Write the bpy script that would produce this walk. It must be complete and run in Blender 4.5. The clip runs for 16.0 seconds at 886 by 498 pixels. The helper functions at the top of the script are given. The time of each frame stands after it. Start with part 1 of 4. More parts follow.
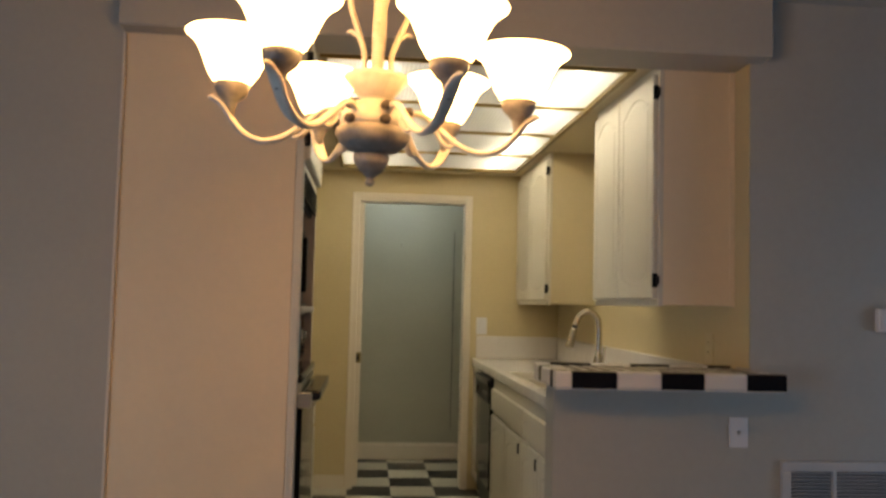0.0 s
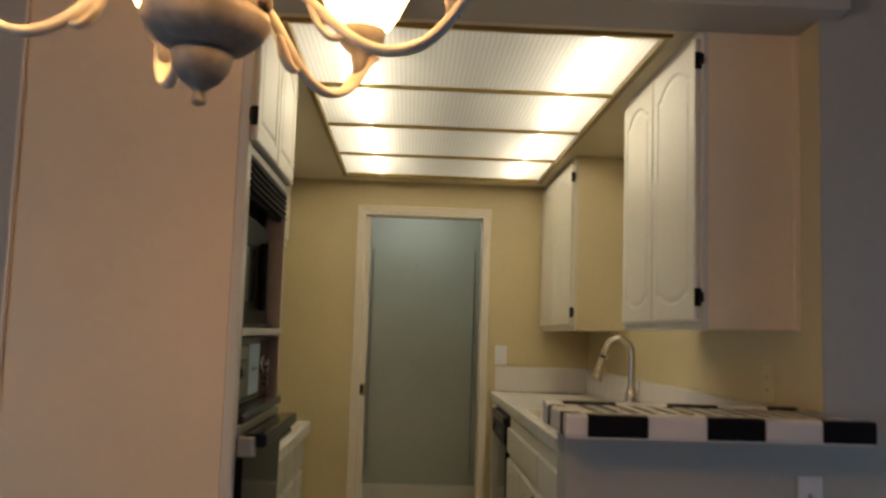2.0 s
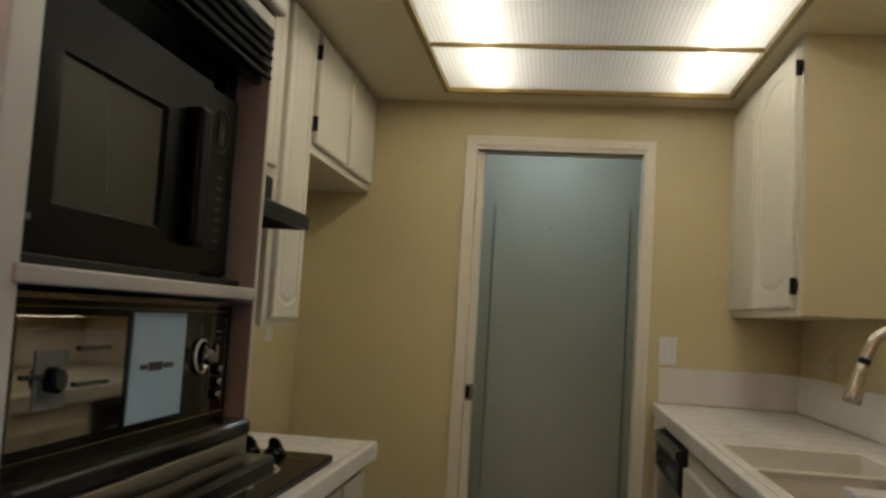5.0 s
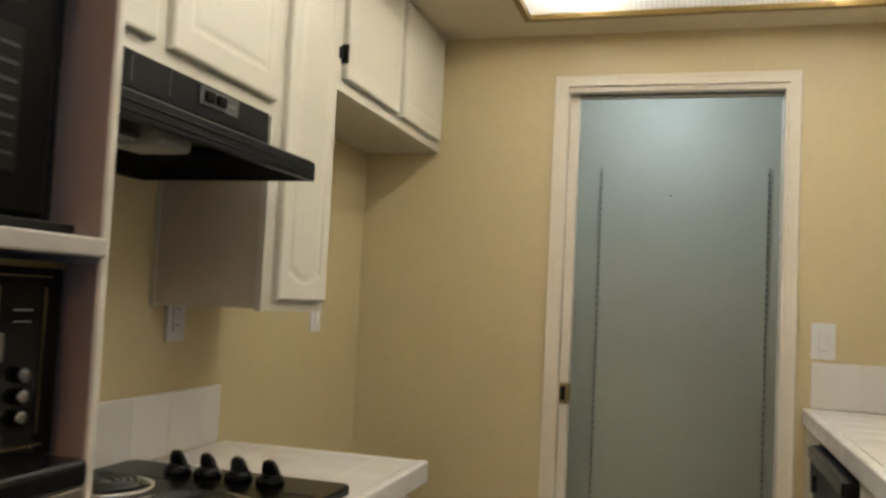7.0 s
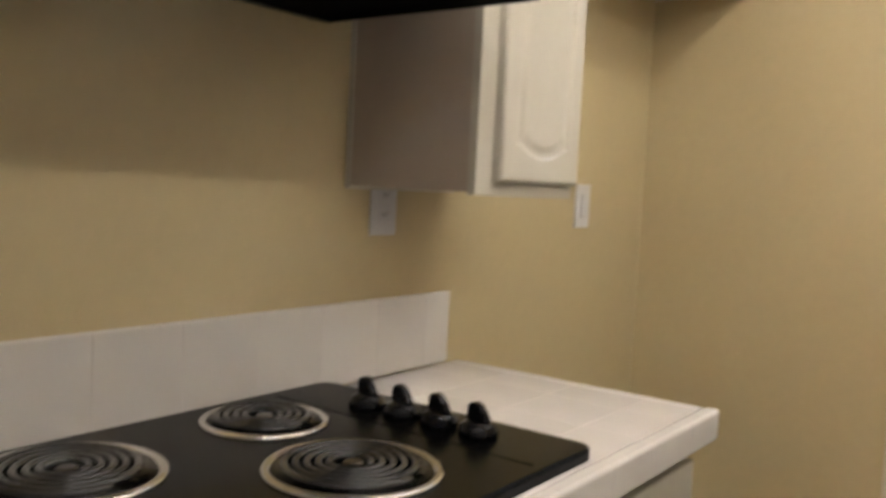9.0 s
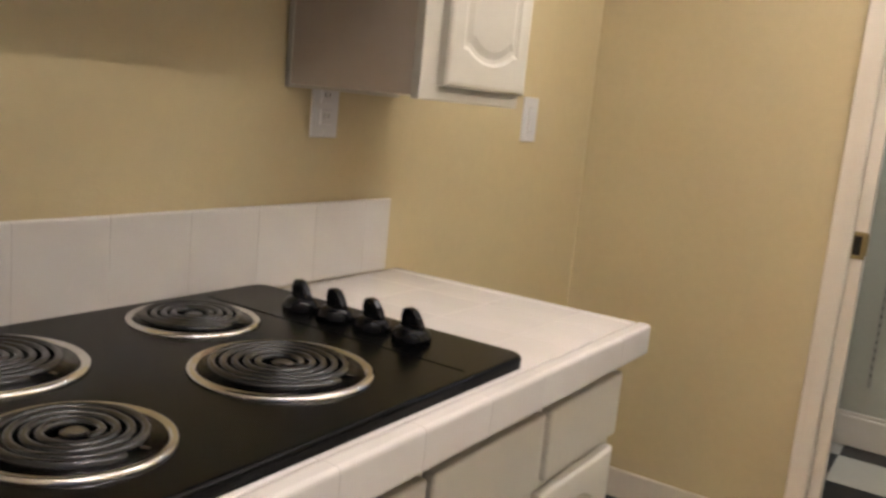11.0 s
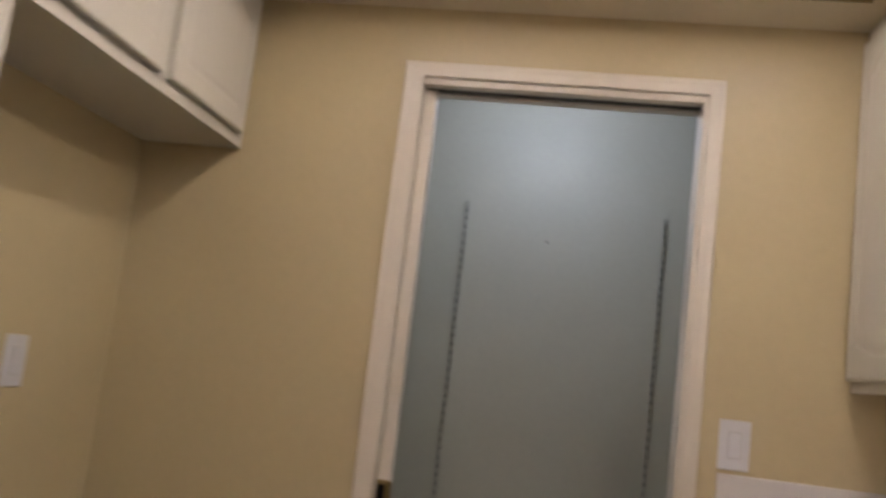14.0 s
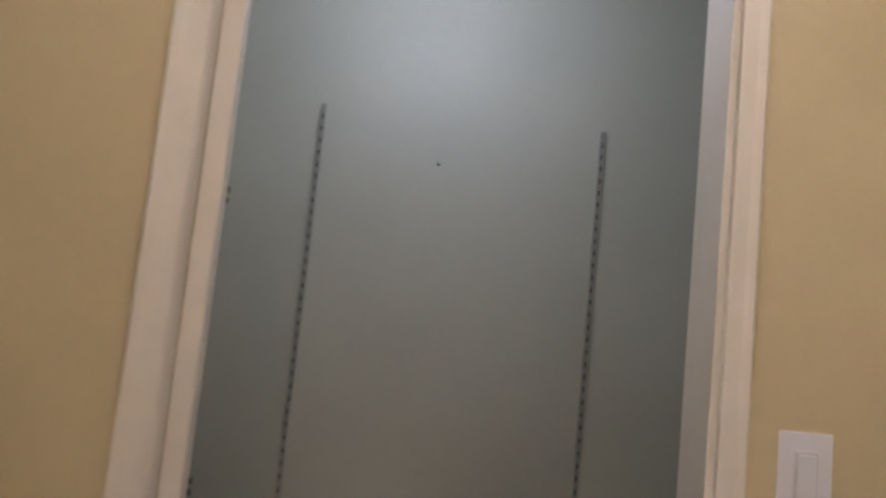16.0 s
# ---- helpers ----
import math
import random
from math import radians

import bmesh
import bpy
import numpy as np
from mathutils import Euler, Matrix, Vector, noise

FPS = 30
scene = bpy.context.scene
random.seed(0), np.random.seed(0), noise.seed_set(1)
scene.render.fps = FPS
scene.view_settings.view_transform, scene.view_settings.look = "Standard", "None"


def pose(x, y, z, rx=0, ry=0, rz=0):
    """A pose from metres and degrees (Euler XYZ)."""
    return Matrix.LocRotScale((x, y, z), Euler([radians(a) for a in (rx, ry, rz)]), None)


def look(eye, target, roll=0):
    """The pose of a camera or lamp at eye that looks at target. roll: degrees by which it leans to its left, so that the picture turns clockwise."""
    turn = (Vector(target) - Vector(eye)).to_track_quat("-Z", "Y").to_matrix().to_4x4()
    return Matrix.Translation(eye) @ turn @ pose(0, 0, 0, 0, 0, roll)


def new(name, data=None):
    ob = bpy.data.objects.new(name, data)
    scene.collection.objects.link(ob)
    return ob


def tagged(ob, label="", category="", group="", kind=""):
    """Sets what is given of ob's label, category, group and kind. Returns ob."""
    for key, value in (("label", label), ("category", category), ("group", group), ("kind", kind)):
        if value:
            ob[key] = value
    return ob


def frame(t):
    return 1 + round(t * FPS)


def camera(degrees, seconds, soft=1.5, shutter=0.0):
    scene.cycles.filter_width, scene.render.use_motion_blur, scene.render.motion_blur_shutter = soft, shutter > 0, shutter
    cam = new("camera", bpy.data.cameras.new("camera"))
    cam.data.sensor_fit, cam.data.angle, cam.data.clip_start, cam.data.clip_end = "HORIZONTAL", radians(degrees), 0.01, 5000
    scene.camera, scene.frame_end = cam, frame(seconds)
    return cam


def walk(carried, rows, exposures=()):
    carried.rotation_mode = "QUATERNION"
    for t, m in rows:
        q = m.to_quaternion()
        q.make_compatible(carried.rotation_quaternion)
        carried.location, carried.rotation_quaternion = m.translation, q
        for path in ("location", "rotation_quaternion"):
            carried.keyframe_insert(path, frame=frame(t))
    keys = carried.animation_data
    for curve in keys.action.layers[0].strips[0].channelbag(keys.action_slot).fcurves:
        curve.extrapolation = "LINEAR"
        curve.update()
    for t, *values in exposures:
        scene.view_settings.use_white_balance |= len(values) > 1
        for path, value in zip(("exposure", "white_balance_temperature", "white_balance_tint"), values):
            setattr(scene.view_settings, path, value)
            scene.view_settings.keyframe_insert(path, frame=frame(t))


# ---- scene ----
cam = camera(54.7, 16.0, soft=2.8, shutter=0.5)
# seconds, stops, white balance
EXPOSURE = [(0, 0.0, 8000, 10), (1.5, -0.12, 7900, 10), (2.5, -0.33, 7450, 10), (3.5, -0.62, 6850, 10), (4.2, -0.62, 6750, 10), (6.3, 0.45, 6500, 12), (7.5, 0.55, 6400, 14), (8.1, 0.6, 6380, 18), (9.0, 0.88, 6350, 20), (11.5, 1.1, 6300, 24), (13.0, 0.84, 6250, 27), (14.0, 0.2, 6300, 29), (15.0, 0.15, 6300, 30), (16.0, 0.2, 6300, 30)]
PATH = [
    (0, (0.721, 0.001, 1.305), (0.895, 1.989, 1.434), 1.4),
    (0.5, (0.728, 0.027, 1.284), (0.882, 2.02, 1.355), 1.9),
    (1, (0.768, 0.154, 1.284), (0.972, 2.139, 1.411), 1.3),
    (1.5, (0.869, 0.378, 1.28), (0.994, 2.368, 1.44), -0.6),
    (2, (0.946, 0.648, 1.286), (1.023, 2.637, 1.481), 1.8),
    (2.5, (0.965, 0.972, 1.3), (1.039, 2.953, 1.561), 3.3),
    (3, (1.014, 1.31, 1.282), (0.974, 3.295, 1.518), 2.3),
    (3.5, (1.056, 1.577, 1.264), (0.965, 3.563, 1.487), 2.3),
    (4, (1.013, 1.859, 1.246), (0.822, 3.845, 1.383), 2.6),
    (4.2, (1.004, 1.946, 1.255), (0.822, 3.932, 1.407), 2.6),
    (6.3, (1.124, 2.714, 1.231), (0.588, 4.637, 1.354), 4.2),
    (6.5, (1.108, 2.804, 1.224), (0.544, 4.72, 1.327), 3.7),
    (7, (1.116, 2.972, 1.232), (0.556, 4.888, 1.352), 2.8),
    (7.5, (1.065, 3.125, 1.226), (0.502, 5.041, 1.342), 3.6),
    (8, (1.013, 3.272, 1.234), (0.399, 5.173, 1.324), 4.7),
    (8.5, (0.982, 3.456, 1.221), (0.022, 5.211, 1.193), 3.9),
    (9, (0.975, 3.583, 1.199), (-0.213, 5.185, 1.053), 2.8),
    (9.2, (0.963, 3.599, 1.186), (-0.281, 5.152, 0.992), 2.8),
    (11.3, (0.976, 3.609, 1.181), (-0.022, 5.308, 0.84), 6.7),
    (11.5, (0.979, 3.607, 1.184), (0.049, 5.356, 0.91), 7.0),
    (12, (0.994, 3.605, 1.213), (0.141, 5.411, 1.109), 7.6),
    (12.5, (1.003, 3.586, 1.301), (0.117, 5.373, 1.441), 6.1),
    (13, (1.057, 3.623, 1.295), (0.263, 5.43, 1.616), 4.0),
    (13.5, (1.107, 3.688, 1.302), (0.495, 5.567, 1.614), 5.5),
    (14, (1.112, 3.878, 1.27), (0.81, 5.837, 1.535), 6.8),
    (14.5, (1.063, 4.097, 1.258), (0.917, 6.077, 1.499), 5.2),
    (15, (1.055, 4.364, 1.257), (0.926, 6.351, 1.438), 3.75),
    (15.5, (1.066, 4.637, 1.271), (0.933, 6.619, 1.501), 4.2),
    (16, (1.002, 4.931, 1.275), (1.033, 6.916, 1.518), 5.75),
]
walk(cam, [(t, look(eye, target, roll)) for t, eye, target, roll in PATH], EXPOSURE)

# ---- world, lamps, exposure ----
world = bpy.data.worlds.new("dusk_sky")
scene.world = world
world.use_nodes = True
wn = world.node_tree.nodes
sky = wn.new("ShaderNodeTexSky")
sky.sky_type = "NISHITA"
sky.sun_disc = False
sky.sun_elevation, sky.sun_rotation = radians(12), radians(200)
wn["Background"].inputs["Strength"].default_value = 0.08
world.node_tree.links.new(sky.outputs["Color"], wn["Background"].inputs["Color"])


def area_lamp(name, m, sx, sy, watts, colour):
    data = bpy.data.lights.new(name, "AREA")
    data.shape, data.size, data.size_y, data.energy, data.color = "RECTANGLE", sx, sy, watts, colour
    ob = new(name, data)
    ob.matrix_basis = m
    return ob


TUBE_X = (0.74, 1.57)
TUBE_Y = (3.93, 5.26)
area_lamp("window_light", pose(-2.55, -0.6, 0.85, 0, -90, 0), 1.4, 1.7, 60, (0.34, 0.59, 1.0))
area_lamp("window_light", pose(4.55, 1.62, 0.9, 0, 90, 0), 1.6, 1.5, 17, (0.28, 0.54, 1.0))
bulb = bpy.data.lights.new("closet_lamp", "POINT")
bulb.energy, bulb.color, bulb.shadow_soft_size = 9.0, (0.72, 0.87, 1.0), 0.05
new("closet_lamp", bulb).location = (0.97, 6.72, 2.25)


# ---- materials ----
def material(name, colour, rough=0.5, metal=0.0, grain=0.0, grain_scale=40.0, stain=0.0, stain_scale=2.5, bump=0.0, bump_scale=150.0, coat=0.0, vary=0.0, dist=0.002, spec=0.5):
    """A surface with fine grain, broad stains, relief and a change from piece to piece."""
    m = bpy.data.materials.new(name)
    m.use_nodes = True
    n, l = m.node_tree.nodes, m.node_tree.links
    p = n["Principled BSDF"]
    p.inputs["Roughness"].default_value, p.inputs["Metallic"].default_value = rough, metal
    p.inputs["Coat Weight"].default_value = coat
    p.inputs["Specular IOR Level"].default_value = spec
    coords = n.new("ShaderNodeTexCoord")
    last = n.new("ShaderNodeRGB")
    last.outputs[0].default_value = (*colour, 1)
    out = last.outputs[0]

    def shade(amount, scale, detail):
        nonlocal out
        noise_node = n.new("ShaderNodeTexNoise")
        noise_node.inputs["Scale"].default_value, noise_node.inputs["Detail"].default_value = scale, detail
        l.new(coords.outputs["Object"], noise_node.inputs["Vector"])
        ramp = n.new("ShaderNodeMapRange")
        ramp.inputs["From Min"].default_value, ramp.inputs["From Max"].default_value = 0.3, 0.7
        ramp.inputs["To Min"].default_value, ramp.inputs["To Max"].default_value = 1 - amount, 1 + amount
        l.new(noise_node.outputs["Fac"], ramp.inputs["Value"])
        mul = n.new("ShaderNodeVectorMath")
        mul.operation = "SCALE"
        l.new(out, mul.inputs[0])
        l.new(ramp.outputs["Result"], mul.inputs["Scale"])
        out = mul.outputs["Vector"]
        return noise_node

    if grain:
        shade(grain, grain_scale, 4)
    if stain:
        big = shade(stain, stain_scale, 3)
        rr = n.new("ShaderNodeMapRange")
        rr.inputs["To Min"].default_value, rr.inputs["To Max"].default_value = max(rough - 0.08, 0.02), min(rough + 0.1, 1)
        l.new(big.outputs["Fac"], rr.inputs["Value"])
        l.new(rr.outputs["Result"], p.inputs["Roughness"])
    if vary:
        info = n.new("ShaderNodeObjectInfo")
        vr = n.new("ShaderNodeMapRange")
        vr.inputs["To Min"].default_value, vr.inputs["To Max"].default_value = 1 - vary, 1 + vary
        l.new(info.outputs["Random"], vr.inputs["Value"])
        mul = n.new("ShaderNodeVectorMath")
        mul.operation = "SCALE"
        l.new(out, mul.inputs[0])
        l.new(vr.outputs["Result"], mul.inputs["Scale"])
        out = mul.outputs["Vector"]
    l.new(out, p.inputs["Base Color"])
    if bump:
        bn = n.new("ShaderNodeTexNoise")
        bn.inputs["Scale"].default_value, bn.inputs["Detail"].default_value = bump_scale, 3
        l.new(coords.outputs["Object"], bn.inputs["Vector"])
        bp = n.new("ShaderNodeBump")
        bp.inputs["Strength"].default_value, bp.inputs["Distance"].default_value = bump, dist
        l.new(bn.outputs["Fac"], bp.inputs["Height"])
        l.new(bp.outputs["Normal"], p.inputs["Normal"])
    return m


def glowing(name, colour, strength):
    m = bpy.data.materials.new(name)
    m.use_nodes = True
    p = m.node_tree.nodes["Principled BSDF"]
    p.inputs["Base Color"].default_value = (0.9, 0.88, 0.82, 1)
    p.inputs["Emission Color"].default_value, p.inputs["Emission Strength"].default_value = (*colour, 1), strength
    p.inputs["Roughness"].default_value = 0.35
    return m


TAN = material("tan_wall_paint", (0.50, 0.414, 0.248), 0.4, grain=0.02, stain=0.03, bump=0.25, bump_scale=160)
GREY = material("grey_wall_paint", (0.365, 0.352, 0.32), 0.6, grain=0.02, stain=0.03, bump=0.25, bump_scale=160)
BLUE = material("blue_grey_wall_paint", (0.38, 0.373, 0.305), 0.6, grain=0.02, stain=0.04, bump=0.2, bump_scale=160)
CEIL = material("ceiling_paint", (0.64, 0.57, 0.43), 0.6, grain=0.02, stain=0.03, bump=0.3, bump_scale=120)
WHITE = material("white_cabinet_paint", (0.525, 0.495, 0.43), 0.35, grain=0.015, stain=0.03, bump=0.02, bump_scale=70)
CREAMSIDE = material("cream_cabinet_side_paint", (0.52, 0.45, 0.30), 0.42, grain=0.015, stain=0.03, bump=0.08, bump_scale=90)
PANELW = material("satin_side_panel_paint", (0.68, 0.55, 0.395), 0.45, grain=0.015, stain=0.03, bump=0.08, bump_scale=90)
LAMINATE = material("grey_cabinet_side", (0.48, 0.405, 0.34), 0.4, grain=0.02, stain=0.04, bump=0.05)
TRIM = material("white_trim_paint", (0.62, 0.562, 0.482), 0.34, grain=0.015, stain=0.03, bump=0.05, bump_scale=60)
TILE = material("white_glazed_tile", (0.60, 0.572, 0.555), 0.18, stain=0.02, stain_scale=9, bump=0.04, bump_scale=25, vary=0.03)
TILEB = material("black_glazed_tile", (0.008, 0.0075, 0.009), 0.24, stain=0.05, bump=0.04, bump_scale=25, vary=0.1, spec=0.16)
GROUT = material("pale_grout", (0.56, 0.53, 0.50), 0.85, grain=0.06, bump=0.2)
FLOORW = material("white_floor_tile", (0.46, 0.44, 0.37), 0.3, grain=0.03, stain=0.06, stain_scale=6, bump=0.05, vary=0.04)
FLOORB = material("black_floor_tile", (0.011, 0.011, 0.012), 0.3, grain=0.1, stain=0.1, bump=0.05, vary=0.1, spec=0.25)
CARPET = material("beige_carpet", (0.30, 0.25, 0.19), 0.95, grain=0.15, grain_scale=250, stain=0.05, bump=0.6, bump_scale=400)
COOKB = material("black_cooktop_enamel", (0.002, 0.002, 0.002), 0.24, stain=0.06, spec=0.1)
BLACK = material("black_enamel", (0.006, 0.006, 0.007), 0.12, stain=0.05, spec=0.22)
HOODB = material("black_hood_enamel", (0.002, 0.002, 0.003), 0.38, grain=0.05, bump=0.03, spec=0.16)
VOIDB = material("matt_black_underside", (0.0012, 0.0012, 0.0012), 0.8, grain=0.1, spec=0.03)
HOODP = material("charcoal_switch_plate", (0.065, 0.064, 0.063), 0.5, spec=0.3)
CASEB = material("charcoal_microwave_plastic", (0.0022, 0.0021, 0.0018), 0.32, grain=0.04, stain=0.05, spec=0.07)
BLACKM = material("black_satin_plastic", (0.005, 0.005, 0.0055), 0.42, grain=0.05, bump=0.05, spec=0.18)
DARKG = material("dark_oven_glass", (0.005, 0.0045, 0.004), 0.06, stain=0.02, spec=0.14)
SMOKED = material("smoked_microwave_glass", (0.028, 0.027, 0.021), 0.1, stain=0.02, spec=0.3)
COIL = material("burner_coil_metal", (0.012, 0.012, 0.013), 0.17, grain=0.1, spec=0.7)
DARKCHROME = material("worn_chrome", (0.19, 0.183, 0.176), 0.22, metal=1.0, stain=0.1, stain_scale=30)
BOWLF = material("heat_darkened_bowl", (0.045, 0.043, 0.04), 0.14, metal=1.0, stain=0.1, stain_scale=25)
SINKW = material("white_sink_enamel", (0.60, 0.57, 0.52), 0.22, stain=0.03, stain_scale=6)
HOUSE = material("white_lamp_housing", (0.84, 0.83, 0.80), 0.6, grain=0.01, stain=0.02)
CHROME = material("polished_chrome", (0.72, 0.70, 0.68), 0.12, metal=1.0, stain=0.04, stain_scale=20)
NICKEL = material("brushed_nickel", (0.50, 0.45, 0.38), 0.26, metal=1.0, grain=0.03, grain_scale=200)
BRASS = material("aged_brass", (0.30, 0.235, 0.11), 0.3, metal=1.0, stain=0.15, stain_scale=40)
GOLD = material("brass_light_frame", (0.22, 0.15, 0.05), 0.38, metal=0.6, grain=0.05, stain=0.1, stain_scale=12)
OLDGOLD = material("dulled_gold_trim", (0.13, 0.092, 0.036), 0.4, metal=0.6, grain=0.05, stain=0.15, stain_scale=30)
STEEL = material("brushed_aluminium", (0.50, 0.48, 0.44), 0.32, metal=1.0, grain=0.04, grain_scale=180)
MIRROR = material("mirrored_dial_glass", (0.36, 0.33, 0.28), 0.05, metal=1.0)
# base colour carries the blue window light that the glossy plate reflects
BLUEREFL = material("pale_blue_panel", (0.32, 0.44, 0.54), 0.16, stain=0.02)
PLASTIC = material("white_plastic_plate", (0.60, 0.60, 0.63), 0.3, stain=0.02)
HOODGREY = material("hood_filter_metal", (0.09, 0.085, 0.075), 0.45, metal=0.5, grain=0.1)
HOODLENS = material("hood_lamp_lens", (0.34, 0.31, 0.275), 0.45, grain=0.03, stain=0.05)
GAPG = material("switch_gap_grey", (0.45, 0.445, 0.45), 0.6)
GRILLEP = material("dull_white_grille_enamel", (0.44, 0.43, 0.43), 0.4, grain=0.02, stain=0.04)
# steel channel coloured darker to stand for the shade along its sides
STDSHADE = material("painted_steel_channel", (0.29, 0.288, 0.245), 0.5, grain=0.05, stain=0.08, stain_scale=12)
IVORY = material("ivory_plate", (0.52, 0.44, 0.28), 0.35, stain=0.02)
SHELFP = material("dull_shelf_paint", (0.36, 0.335, 0.30), 0.45, grain=0.03, stain=0.05)
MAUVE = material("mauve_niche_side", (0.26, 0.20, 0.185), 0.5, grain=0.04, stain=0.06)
PADG = material("dull_keypad_film", (0.006, 0.0058, 0.005), 0.5, spec=0.12)
FAINT = material("faint_dark_print", (0.011, 0.0105, 0.01), 0.4)
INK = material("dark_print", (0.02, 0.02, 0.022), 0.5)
PRINT = material("grey_print", (0.12, 0.115, 0.105), 0.5)
CREAM = material("antiqued_cream_metal", (0.50, 0.475, 0.42), 0.5, grain=0.12, grain_scale=60, stain=0.14, stain_scale=14, bump=0.15, bump_scale=90)
UMBER = material("umber_antique_metal", (0.20, 0.185, 0.168), 0.5, grain=0.2, grain_scale=70, stain=0.2, stain_scale=18, bump=0.15, bump_scale=90)
SOCKET = material("dark_umber_metal", (0.035, 0.026, 0.02), 0.5, grain=0.15)
SHADE = glowing("lit_frosted_glass", (1.0, 0.54, 0.21), 23.5)
LENS = glowing("lit_closet_bulb", (0.72, 0.88, 1.0), 6.0)

# The diffuser lets the tubes' light through; it is ribbed.
DIFF = bpy.data.materials.new("ribbed_diffuser")
DIFF.use_nodes = True
dn, dl = DIFF.node_tree.nodes, DIFF.node_tree.links
dn.remove(dn["Principled BSDF"])
dc = dn.new("ShaderNodeTexCoord")
dw = dn.new("ShaderNodeTexWave")
dw.inputs["Scale"].default_value, dw.inputs["Distortion"].default_value = 18.0, 0.6
dl.new(dc.outputs["Object"], dw.inputs["Vector"])
dr = dn.new("ShaderNodeMixRGB")
dr.inputs["Color1"].default_value, dr.inputs["Color2"].default_value = (0.325, 0.338, 0.37, 1), (0.405, 0.42, 0.46, 1)
dl.new(dw.outputs["Fac"], dr.inputs["Fac"])
dt = dn.new("ShaderNodeBsdfTranslucent")
dl.new(dr.outputs["Color"], dt.inputs["Color"])
dd = dn.new("ShaderNodeBsdfGlossy")
dd.inputs["Roughness"].default_value, dd.inputs["Color"].default_value = 0.3, (0.04, 0.04, 0.04, 1)
da = dn.new("ShaderNodeAddShader")
dl.new(dt.outputs["BSDF"], da.inputs[0])
dl.new(dd.outputs["BSDF"], da.inputs[1])
df = dn.new("ShaderNodeBsdfRefraction")
df.inputs["Roughness"].default_value, df.inputs["IOR"].default_value, df.inputs["Color"].default_value = 0.14, 1.14, (0.10, 0.106, 0.138, 1)
db = dn.new("ShaderNodeAddShader")
dl.new(da.outputs["Shader"], db.inputs[0])
dl.new(df.outputs["BSDF"], db.inputs[1])
dl.new(db.outputs["Shader"], dn["Material Output"].inputs["Surface"])


# ---- building helpers ----
def thing(name, loc, label, category, group="", kind=""):
    ob = new(name)
    ob.location = loc
    ob.empty_display_size = 0.1
    return tagged(ob, label, category, group, kind)


def mesh_of(name, bm, mat, smooth=False):
    me = bpy.data.meshes.new(name)
    if smooth:
        for f in bm.faces:
            f.smooth = True
    bm.to_mesh(me)
    bm.free()
    me.materials.append(mat)
    return me


def part(name, bm, mat, parent, label="", smooth=False):
    """Links bm, given in world places, as one mesh under a thing or a part."""
    ob = new(name, mesh_of(name, bm, mat, smooth))
    if parent is not None:
        ob.parent = parent
        if parent.type == "EMPTY":
            ob.matrix_parent_inverse = Matrix.Translation(-parent.location)
    return tagged(ob, label)


def solo(name, bm, mat, label="", category="", kind="", group="", smooth=False):
    return tagged(part(name, bm, mat, None, "", smooth), label, category, group, kind)


def add_box(bm, x0, x1, y0, y1, z0, z1, bevel=0.0, segments=2):
    m = Matrix.LocRotScale(((x0 + x1) / 2, (y0 + y1) / 2, (z0 + z1) / 2), None, (abs(x1 - x0), abs(y1 - y0), abs(z1 - z0)))
    made = bmesh.ops.create_cube(bm, size=1, matrix=m)["verts"]
    if bevel:
        edges = {e for v in made for e in v.link_edges}
        bmesh.ops.bevel(bm, geom=list(edges), offset=bevel, segments=segments, affect="EDGES", profile=0.5)
    return bm


def box(*a, bevel=0.0, segments=2):
    return add_box(bmesh.new(), *a, bevel=bevel, segments=segments)


def add_lathe(bm, profile, m=Matrix(), seg=24, lobes=0, depth=0.0):
    """A turned shape of (radius, height) points about z, set at m; lobes flute it."""
    rings = []
    for r, h in profile:
        ring = []
        for k in range(seg):
            a = 2 * math.pi * k / seg
            rr = r * (1 + depth * math.cos(lobes * a)) if lobes else r
            ring.append(bm.verts.new(m @ Vector((rr * math.cos(a), rr * math.sin(a), h))))
        rings.append(ring)
    for a, b in zip(rings, rings[1:]):
        for k in range(seg):
            bm.faces.new((a[k], a[(k + 1) % seg], b[(k + 1) % seg], b[k]))
    if profile[0][0] > 1e-4:
        bm.faces.new(rings[0][::-1])
    if profile[-1][0] > 1e-4:
        bm.faces.new(rings[-1])
    return bm


def lathe(profile, m=Matrix(), seg=24, lobes=0, depth=0.0):
    return add_lathe(bmesh.new(), profile, m, seg, lobes, depth)


def add_tube(bm, points, radii, seg=10, closed=False):
    """A round bar along points; radii: one, or one a point, or (wide, thick) pairs."""
    pts = [Vector(p) for p in points]
    if not isinstance(radii, (list, tuple)):
        radii = [radii] * len(pts)
    rings, side = [], None
    for i, p in enumerate(pts):
        if closed:
            way = pts[(i + 1) % len(pts)] - pts[i - 1]
        else:
            way = pts[min(i + 1, len(pts) - 1)] - pts[max(i - 1, 0)]
        way.normalize()
        if side is None:
            side = way.orthogonal().normalized()
        side = (side - way * side.dot(way)).normalized()
        up = way.cross(side)
        r = radii[i]
        rings.append([bm.verts.new(p + side * (r * math.cos(2 * math.pi * k / seg)) + up * (r * math.sin(2 * math.pi * k / seg))) for k in range(seg)])
    pairs = list(zip(rings, rings[1:])) + ([(rings[-1], rings[0])] if closed else [])
    for a, b in pairs:
        for k in range(seg):
            bm.faces.new((a[k], a[(k + 1) % seg], b[(k + 1) % seg], b[k]))
    if not closed:
        bm.faces.new(rings[0][::-1])
        bm.faces.new(rings[-1])
    return bm


def tube(points, radii, seg=10, closed=False):
    return add_tube(bmesh.new(), points, radii, seg, closed)


